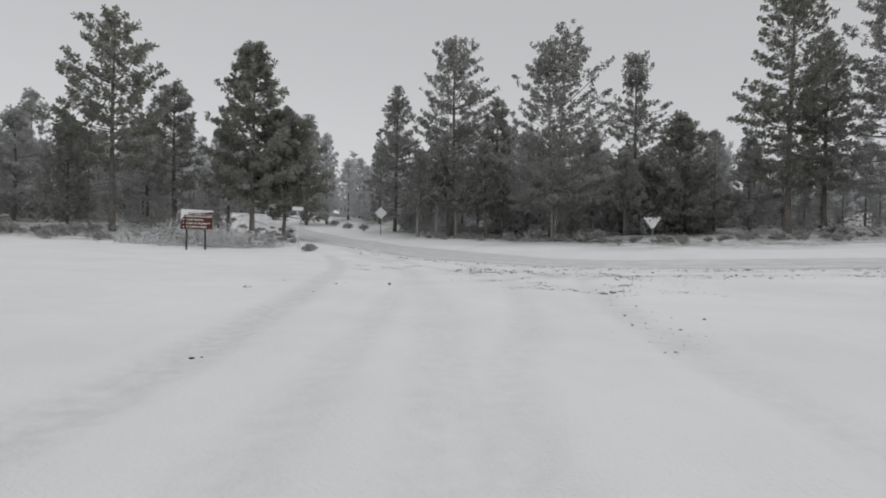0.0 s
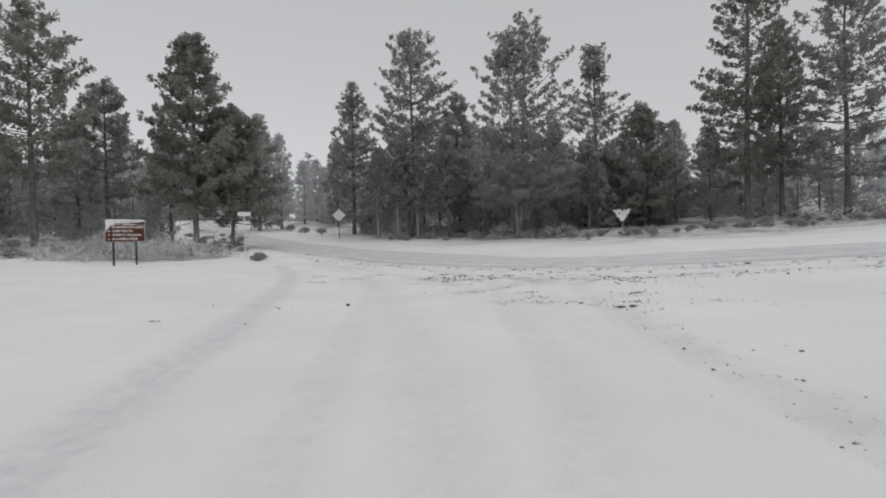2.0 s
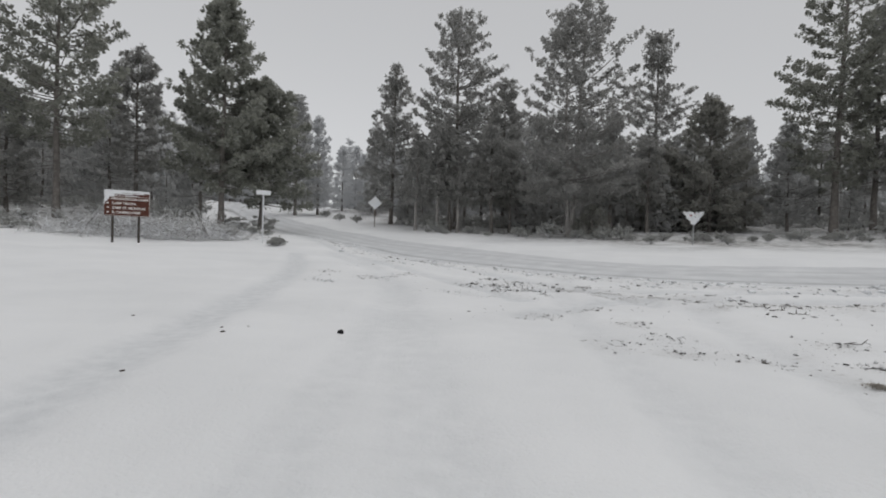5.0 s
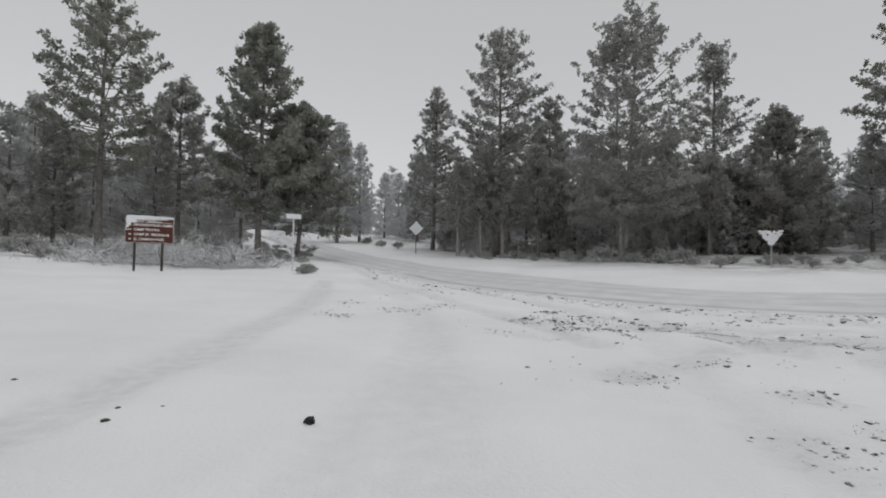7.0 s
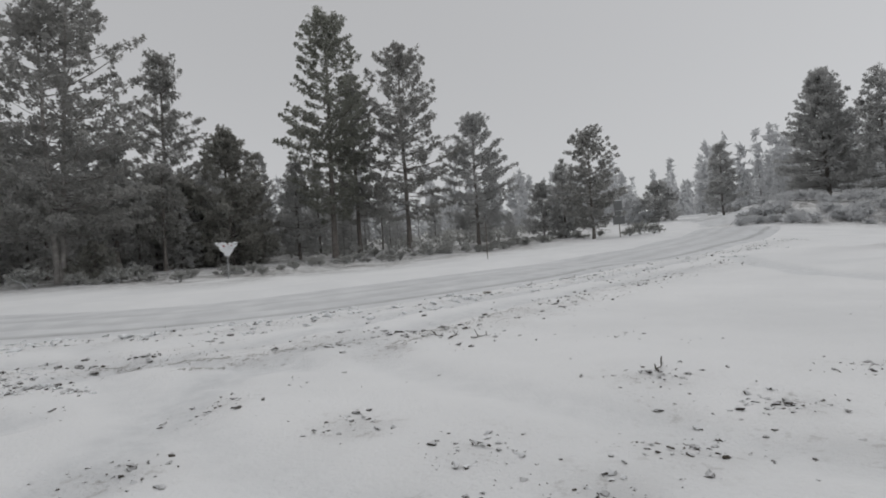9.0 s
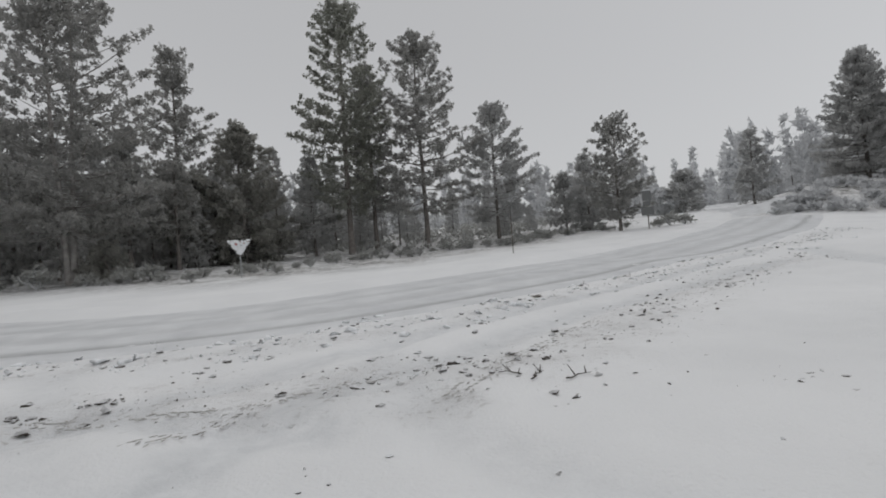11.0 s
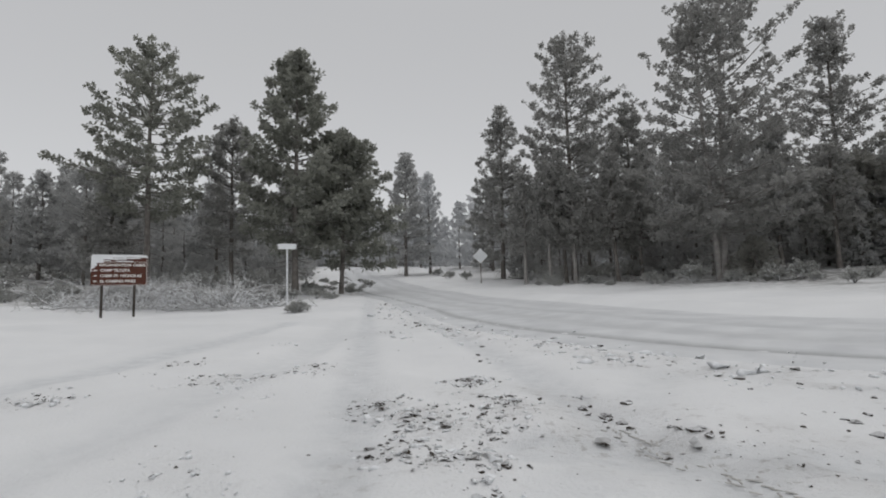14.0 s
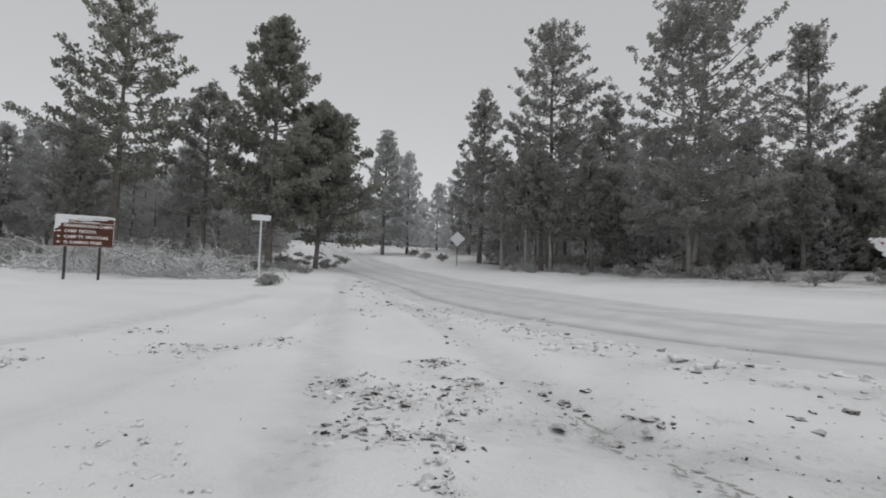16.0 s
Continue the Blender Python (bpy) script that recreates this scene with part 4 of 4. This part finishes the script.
diamond_sign()
marker_post()
route_sign()

# ---- parked car ----
M_PAINT = plain("white_car_paint", (0.60, 0.61, 0.62), 0.3, vary=0.05)
M_GLASS = plain("dark_car_glass", (0.02, 0.022, 0.024), 0.08, vary=0.1)
M_TYRE = plain("tyre_rubber", (0.022, 0.022, 0.022), 0.85)
M_RIM = plain("alloy_rim", (0.30, 0.30, 0.31), 0.4, 0.7)
M_TRIM = plain("black_plastic", (0.03, 0.03, 0.03), 0.6)
M_LAMP = plain("red_lamp_lens", (0.09, 0.015, 0.015), 0.25)
M_CLEAR = plain("clear_lamp_lens", (0.5, 0.5, 0.5), 0.15)


def loft(rings, closed_ends=True):
    """A skin over rings of equal length, given as rows of points."""
    bm = bmesh.new()
    rows = [[bm.verts.new(p) for p in ring] for ring in rings]
    for a, b in zip(rows[:-1], rows[1:]):
        for i in range(len(a) - 1):
            bm.faces.new((a[i], a[i + 1], b[i + 1], b[i]))
    if closed_ends:
        bm.faces.new(rows[0][::-1])
        bm.faces.new(rows[-1])
    bmesh.ops.recalc_face_normals(bm, faces=bm.faces[:])
    return bm


def parked_car():
    x, y = 21.3, 7.3
    root = new("parked_car")
    dz = (height(22.6, 7.5) - height(20.0, 7.1)) / 2.7
    root.matrix_basis = pose(x, y, height(x, y) - 0.02, 0, -math.degrees(math.atan(dz)), 7.3)
    # lower body: x along the car, front at +x
    st = [(-2.22, 0.42, 0.78, 0.70), (-2.12, 0.30, 1.00, 0.80), (-1.7, 0.24, 1.02, 0.86), (-0.9, 0.2, 0.97, 0.875), (0.0, 0.2, 0.94, 0.875), (0.8, 0.2, 0.92, 0.87), (1.25, 0.22, 0.90, 0.86), (1.75, 0.24, 0.80, 0.83), (2.1, 0.28, 0.66, 0.74), (2.24, 0.40, 0.52, 0.58)]
    rings = []
    for px, zb, zt, w in st:
        half = [(w * 0.86, zb), (w * 0.97, zb + 0.10), (w, (zb + zt) / 2), (w * 0.985, zt - 0.10), (w * 0.93, zt - 0.01), (w * 0.6, zt + 0.015)]
        rings.append([(px, a, b) for a, b in half] + [(px, 0, zt + 0.02)] + [(px, -a, b) for a, b in half[::-1]])
    part("body", loft(rings), M_PAINT, root, "white painted body", True)
    gl = [(-2.05, 1.0, 0.66, 1.05, 0.60), (-1.55, 1.0, 0.76, 1.33, 0.56), (-0.9, 0.97, 0.80, 1.44, 0.58), (-0.1, 0.94, 0.81, 1.47, 0.585), (0.35, 0.93, 0.81, 1.43, 0.57), (0.8, 0.92, 0.79, 1.22, 0.60), (1.25, 0.90, 0.72, 0.93, 0.66)]
    rings = []
    for px, zb, w, zt, wt in gl:
        half = [(w, zb - 0.03), ((w * 0.6 + wt * 0.4), zb + (zt - zb) * 0.45), (wt, zt - 0.05), (wt * 0.9, zt)]
        rings.append([(px, a, b) for a, b in half] + [(px, 0, zt + 0.012)] + [(px, -a, b) for a, b in half[::-1]])
    cabin = part("cabin_glass", loft(rings), M_GLASS, root, "dark tinted windows", True)
    rings = []
    for px, zb, w, zt, wt in gl[1:5]:
        half = [(wt + 0.02, zt - 0.055), (wt * 0.9 + 0.01, zt + 0.012), (wt * 0.5, zt + 0.03)]
        rings.append([(px, a, b) for a, b in half] + [(px, 0, zt + 0.034)] + [(px, -a, b) for a, b in half[::-1]])
    part("roof", loft(rings, False), M_CAP, root, "roof under thin snow", True)
    for sy in (1, -1):
        for pts, rr in ((((1.22, 0.74, 0.92), (0.8, 0.70, 1.2), (0.36, 0.60, 1.42)), 0.035), (((-0.12, 0.83, 0.94), (-0.16, 0.72, 1.2), (-0.2, 0.6, 1.44)), 0.03), (((-1.75, 0.79, 1.0), (-1.45, 0.72, 1.2), (-1.1, 0.6, 1.41)), 0.065)):
            v, f = tube([(a, b * sy, c) for a, b, c in pts], [rr] * 3, 6)
            new("pillar", mesh_of("pillar", v, f, [M_PAINT], True)).parent = root
        m = part("mirror", box_bm(0.12, 0.20, 0.13, (0.72, 0.97 * sy, 1.0), 0.035), M_TRIM, root)
        for hx in (0.05, -0.95):
            part("door_handle", box_bm(0.17, 0.03, 0.03, (hx, 0.885 * sy, 0.80), 0.01), M_PAINT, root)
        for gx in (0.95, -0.13, -1.15):
            part("door_gap", box_bm(0.012, 0.01, 0.55, (gx, 0.872 * sy, 0.62)), M_TRIM, root)
        part("sill", box_bm(2.1, 0.05, 0.10, (0, 0.85 * sy, 0.22), 0.02), M_TRIM, root)
        part("tail_lamp", box_bm(0.10, 0.18, 0.24, (-2.12, 0.66 * sy, 0.88), 0.04), M_LAMP, root)
        part("headlamp", box_bm(0.30, 0.26, 0.14, (2.0, 0.60 * sy, 0.66), 0.05), M_CLEAR, root)
        for wx in (1.36, -1.36):
            arch = bmesh.new()
            bmesh.ops.create_cone(arch, cap_ends=True, segments=28, radius1=0.37, radius2=0.37, depth=0.12, matrix=pose(wx, 0.83 * sy, 0.33, 90, 0, 0))
            part("wheel_arch", arch, M_TRIM, root)
            t = bmesh.new()
            bmesh.ops.create_cone(t, cap_ends=True, segments=32, radius1=0.315, radius2=0.315, depth=0.2, matrix=pose(wx, 0.80 * sy, 0.315, 90, 0, 0))
            bmesh.ops.bevel(t, geom=[e for e in t.edges if len(e.link_faces) == 2 and abs(e.calc_face_angle(0)) > 1], offset=0.03, segments=2, affect="EDGES", profile=0.5)
            wheel = part("wheel", t, M_TYRE, root)
            r = bmesh.new()
            bmesh.ops.create_cone(r, cap_ends=True, segments=24, radius1=0.20, radius2=0.17, depth=0.03, matrix=pose(wx, 0.905 * sy, 0.315, -90 * sy, 0, 0))
            part("rim", r, M_RIM, wheel)
            for k in range(5):
                b = box_bm(0.03, 0.02, 0.17, (0, 0, 0.09), 0.004)
                bmesh.ops.transform(b, verts=b.verts[:], matrix=pose(wx, 0.922 * sy, 0.315, 0, 72 * k, 0))
                part("spoke", b, M_TRIM, wheel)
    part("rear_bumper", box_bm(0.12, 1.45, 0.22, (-2.2, 0, 0.42), 0.04), M_TRIM, root)
    part("number_plate", box_bm(0.02, 0.32, 0.15, (-2.235, 0, 0.68), 0.005), M_CLEAR, root)
    part("plate_bar", box_bm(0.006, 0.24, 0.05, (-2.248, 0, 0.68)), M_TRIM, root)
    part("rear_spoiler", box_bm(0.10, 1.15, 0.03, (-2.03, 0, 1.07), 0.01), M_TRIM, root)
    tagged(root, "white five-door hatchback parked in snow with a dusted roof", "car")


parked_car()

# ---- dirt, clods and twigs on the snow ----
ICO_V, ICO_F = None, None


def ico():
    global ICO_V, ICO_F
    if ICO_V is None:
        bm = bmesh.new()
        bmesh.ops.create_icosphere(bm, subdivisions=1, radius=1)
        bm.verts.ensure_lookup_table()
        ICO_V = np.array([v.co[:] for v in bm.verts])
        ICO_F = np.array([[v.index for v in f.verts] for f in bm.faces])
        bm.free()
    return ICO_V, ICO_F


def lumps(name, xy, size, seed, label, mat, flat=0.6, sink=0.6):
    """Many small lumps lying on the snow, as one heap."""
    rng = np.random.RandomState(seed)
    v0, f0 = ico()
    z = land(xy[:, 0], xy[:, 1])[0]
    d = away(xy[:, 0], xy[:, 1], ROAD)[0]
    heap = Heap()
    for (a, b), c, s, e in zip(xy, z, size, d):
        sc = s * np.array([rng.uniform(0.7, 1.6), rng.uniform(0.7, 1.6), flat * rng.uniform(0.6, 1.3)])
        az = rng.uniform(0, 6.28)
        v = (v0 + rng.normal(0, 0.42, v0.shape)) * sc
        v = np.stack([v[:, 0] * math.cos(az) - v[:, 1] * math.sin(az), v[:, 0] * math.sin(az) + v[:, 1] * math.cos(az), v[:, 2]], 1)
        heap.add(v + [a, b, c + sc[2] * (1 - sink) * 0.6 + (0.03 if e < HALF else 0)], f0)
    return tagged(new(name, heap.mesh(name, [mat], mat is M_CAP)), label, "dirt", kind="stuff")


def along(line, n, width, seed, clump=0.5):
    """Places strewn along a line, gathered into clumps."""
    rng = np.random.RandomState(seed)
    p = curve(line, 12)
    q = p[rng.randint(0, len(p), n)]
    knots = p[rng.randint(0, len(p), max(3, n // 14))] + rng.normal(0, width * 0.6, (max(3, n // 14), 2))
    pick = rng.uniform(size=n) < clump
    out = np.where(pick[:, None], knots[rng.randint(0, len(knots), n)] + rng.normal(0, 0.16, (n, 2)), q + rng.normal(0, width * 0.5, (n, 2)))
    return out


def about(spots, n, spread, seed):
    rng = np.random.RandomState(seed)
    s = np.array(spots, float)
    return s[rng.randint(0, len(s), n)] + rng.normal(0, spread, (n, 2))


def sizes(n, lo, hi, seed):
    return 0.58 * (lo + (hi - lo) * np.random.RandomState(seed).uniform(size=n) ** 3.2)


dirt = "small snow-capped clods of frozen dirt strewn over the snow"
lumps("snowy_clods", along(SHOULDER, 620, 0.9, 1), sizes(620, 0.012, 0.062, 2), 3, dirt, M_SOIL)
lumps("snowy_clods", along(INNER, 600, 0.8, 4), sizes(600, 0.010, 0.06, 5), 6, dirt, M_SOIL)
lumps("snowy_clods", about(CENTRE, 300, 0.11, 7), sizes(300, 0.010, 0.045, 8), 9, dirt, M_SOIL)
lumps("snowy_clods", about(FOREGROUND, 300, 0.08, 51), sizes(300, 0.008, 0.04, 52), 53, dirt, M_SOIL)
lumps("snow_chunks", about(FOREGROUND + FOOTPRINTS, 260, 0.10, 54), sizes(260, 0.010, 0.042, 55), 56, "loose chunks of kicked-up snow", M_CAP, 0.6)
lumps("snowy_clods", about(FOOTPRINTS, 60, 0.08, 57), sizes(60, 0.006, 0.026, 58), 59, dirt, M_SOIL)
lumps("snowy_clods", about(NEAR, 420, 0.16, 10), sizes(420, 0.006, 0.035, 11), 12, dirt, M_SOIL)
lumps("snowy_clods", about(LEFT, 240, 0.18, 13), sizes(240, 0.008, 0.04, 14), 15, dirt, M_SOIL)
lumps("snowy_clods", along([(3.4, 10.6), (3.15, 9.5), (2.9, 8), (2.6, 6), (2.3, 4.5)], 120, 0.35, 16, 0.6), sizes(120, 0.006, 0.03, 17), 18, dirt, M_SOIL)
lumps("snowy_clods", along([(-0.6, 20), (0.8, 17), (2.2, 14.5), (4, 12), (8, 10)], 220, 3.0, 19, 0.6), sizes(220, 0.006, 0.03, 20), 21, dirt, M_SOIL)
lumps("dirt_crumbs", along(INNER, 260, 0.9, 22), sizes(260, 0.006, 0.028, 23), 24, "dark bare crumbs of earth on the snow", M_SOIL_BARE, 0.5)
lumps("dirt_crumbs", about(CENTRE + NEAR, 260, 0.13, 25), sizes(260, 0.005, 0.022, 26), 27, "dark bare crumbs of earth on the snow", M_SOIL_BARE, 0.5)
lumps("snow_chunks", about(CENTRE + LEFT, 260, 0.22, 28), sizes(260, 0.015, 0.055, 29), 30, "loose chunks of kicked-up snow", M_CAP, 0.6)
lumps("snow_chunks", along(SHOULDER + [], 900, 1.1, 31), sizes(900, 0.02, 0.11, 32), 33, "loose chunks of ploughed snow", M_CAP, 0.6)


def tread_marks(line, rows, n, seed):
    """Printed tyre tread: rows of short ridges with dirt between."""
    rng = np.random.RandomState(seed)
    p = curve(line, 40)
    t = np.linspace(0, len(p) - 1.001, n).astype(int)
    tan = np.gradient(p, axis=0)
    tan /= np.linalg.norm(tan, axis=1, keepdims=True)
    nor = np.stack([-tan[:, 1], tan[:, 0]], 1)
    heap = Heap()
    level = land(p[:, 0], p[:, 1])[0]
    v0, f0 = ico()
    for k in range(rows):
        for i in t:
            if rng.uniform() < 0.35:
                continue
            c = p[i] + nor[i] * (k - rows / 2) * 0.055 + rng.normal(0, 0.006, 2)
            z = level[i]
            a = math.atan2(tan[i, 1], tan[i, 0]) + 0.5 * (-1) ** k
            v = v0 * [0.030, 0.007, 0.004]
            v = np.stack([v[:, 0] * math.cos(a) - v[:, 1] * math.sin(a), v[:, 0] * math.sin(a) + v[:, 1] * math.cos(a), v[:, 2]], 1)
            heap.add(v + [c[0], c[1], z + 0.002], f0)
    tagged(new("tyre_tread_print", heap.mesh("tyre_tread_print", [M_DIRTY])), "printed tyre tread in packed dirty snow", "tyre print", kind="stuff")


tread_marks([(4.2, 13.5), (5.6, 13.75), (7.4, 13.8)], 4, 50, 41)
tread_marks([(2.55, 16.3), (2.9, 15.6), (3.3, 14.9)], 5, 34, 42)
tread_marks([(2.6, 14.6), (3.6, 14.75), (4.8, 14.6)], 4, 40, 43)


def clod(x, y, r, seed, label, mat=None, name="frozen_clod", flat=0.6):
    bm = bmesh.new()
    bmesh.ops.create_icosphere(bm, subdivisions=3, radius=1)
    for v in bm.verts:
        n = noise.noise(v.co * 1.7 + Vector((seed, 0, 0))) * 0.5 + noise.noise(v.co * 4 + Vector((0, seed, 0))) * 0.25
        v.co = Vector((v.co.x * r * (1 + n), v.co.y * r * (1 + n), v.co.z * r * flat * (1 + n)))
    ob = part(name, bm, mat or M_SOIL, None)
    ob.location = (x, y, height(x, y) + r * flat * 0.35)
    ob.rotation_euler = (0, 0, seed)
    return tagged(ob, label, "clod", "clods on the snow")


for i, (cx, cy, cr) in enumerate(((1.22, 17.7, 0.10), (1.36, 17.62, 0.08), (1.43, 16.06, 0.08), (1.25, 16.35, 0.06), (1.75, 16.62, 0.06), (0.75, 16.6, 0.07), (2.45, 16.6, 0.11), (2.55, 16.45, 0.08), (2.3, 16.75, 0.07),
                                 (2.88, 10.42, 0.055), (3.68, 10.12, 0.06), (2.25, 10.6, 0.05), (4.63, 13.66, 0.06), (6.34, 14.82, 0.08), (5.21, 13.9, 0.07), (9.81, 15.87, 0.10), (3.95, 10.9, 0.04), (5.7, 13.4, 0.07))):
    clod(cx, cy, 0.44 * cr, i * 1.37 + 0.3, "clod of frozen dirt with a cap of snow")
clod(-0.98, 11.04, 0.03, 3.3, "black stone lying bare on smooth snow", M_STONE, "dark_stone", 0.8)
for i, (cx, cy, cr) in enumerate(((-2.09, 10.9, 0.035), (-2.2, 11.15, 0.025), (-1.95, 11.2, 0.02), (-1.96, 4.23, 0.035), (-1.9, 4.28, 0.02), (-3.43, 11.73, 0.03), (-2.26, 9.6, 0.03))):
    clod(cx, cy, 0.6 * cr, i * 2.1 + 7, "dark crumb of bare earth on smooth snow", M_SOIL_BARE, "earth_crumb", 0.4)


def grass_tuft(x, y, r, h, seed):
    rng = np.random.RandomState(seed)
    n = 90
    c = np.stack([rng.normal(0, r * 0.35, n), rng.normal(0, r * 0.35, n), np.zeros(n)], 1)
    v, f = blades(rng, c, np.stack([c[:, 0] / r, c[:, 1] / r, np.full(n, 0.9)], 1), h, 3, 0.012, 0.4)
    ob = new("dead_grass_tuft", mesh_of("dead_grass_tuft", v, f, [M_STRAW]))
    ob.location = (x, y, height(x, y))
    return tagged(ob, "tuft of dead grass poking out of the snow", "grass tuft", "dead grass tufts")


for i, (gx, gy, gr, gh) in enumerate(((3.14, 9.55, 0.09, 0.03), (3.27, 9.4, 0.07, 0.03), (9.8, 15.9, 0.10, 0.05))):
    grass_tuft(gx, gy, gr, gh, 400 + i)


def twig(x, y, ln, az, seed):
    rng = np.random.RandomState(seed)
    t = np.linspace(0, 1, 6)[:, None]
    pts = np.array([math.cos(az), math.sin(az), 0]) * t * ln + rng.normal(0, 0.06 * ln, (6, 3)) * [1, 1, 0.5]
    pts[:, 2] = np.abs(pts[:, 2]) + 0.01
    heap = Heap()
    heap.add(*tube(pts, 0.006 * (1.1 - 0.8 * t[:, 0]), 5))
    for _ in range(3):
        a = pts[rng.randint(1, 5)]
        heap.add(*tube([a, a + np.abs(rng.normal(0, 0.25 * ln, 3)) * [1, 1, 0.5]], [0.006, 0.003], 4))
    ob = new("fallen_twig", heap.mesh("fallen_twig", [M_SOIL_BARE]))
    ob.location = (x, y, height(x, y))
    return tagged(ob, "thin dark broken twig lying on the snow", "twig", "fallen twigs")


for i, (tx, ty, tl, ta) in enumerate(((4.79, 13.2, 0.28, 0.3), (4.85, 13.35, 0.22, 1.5), (4.9, 13.0, 0.3, -0.3), (3.95, 10.85, 0.3, 0.1), (12.9, 15.5, 0.7, 0.0), (11.5, 15.8, 0.5, 0.2), (-3.66, 9.85, 0.15, 0.4))):
    twig(tx, ty, tl, ta, 500 + i)
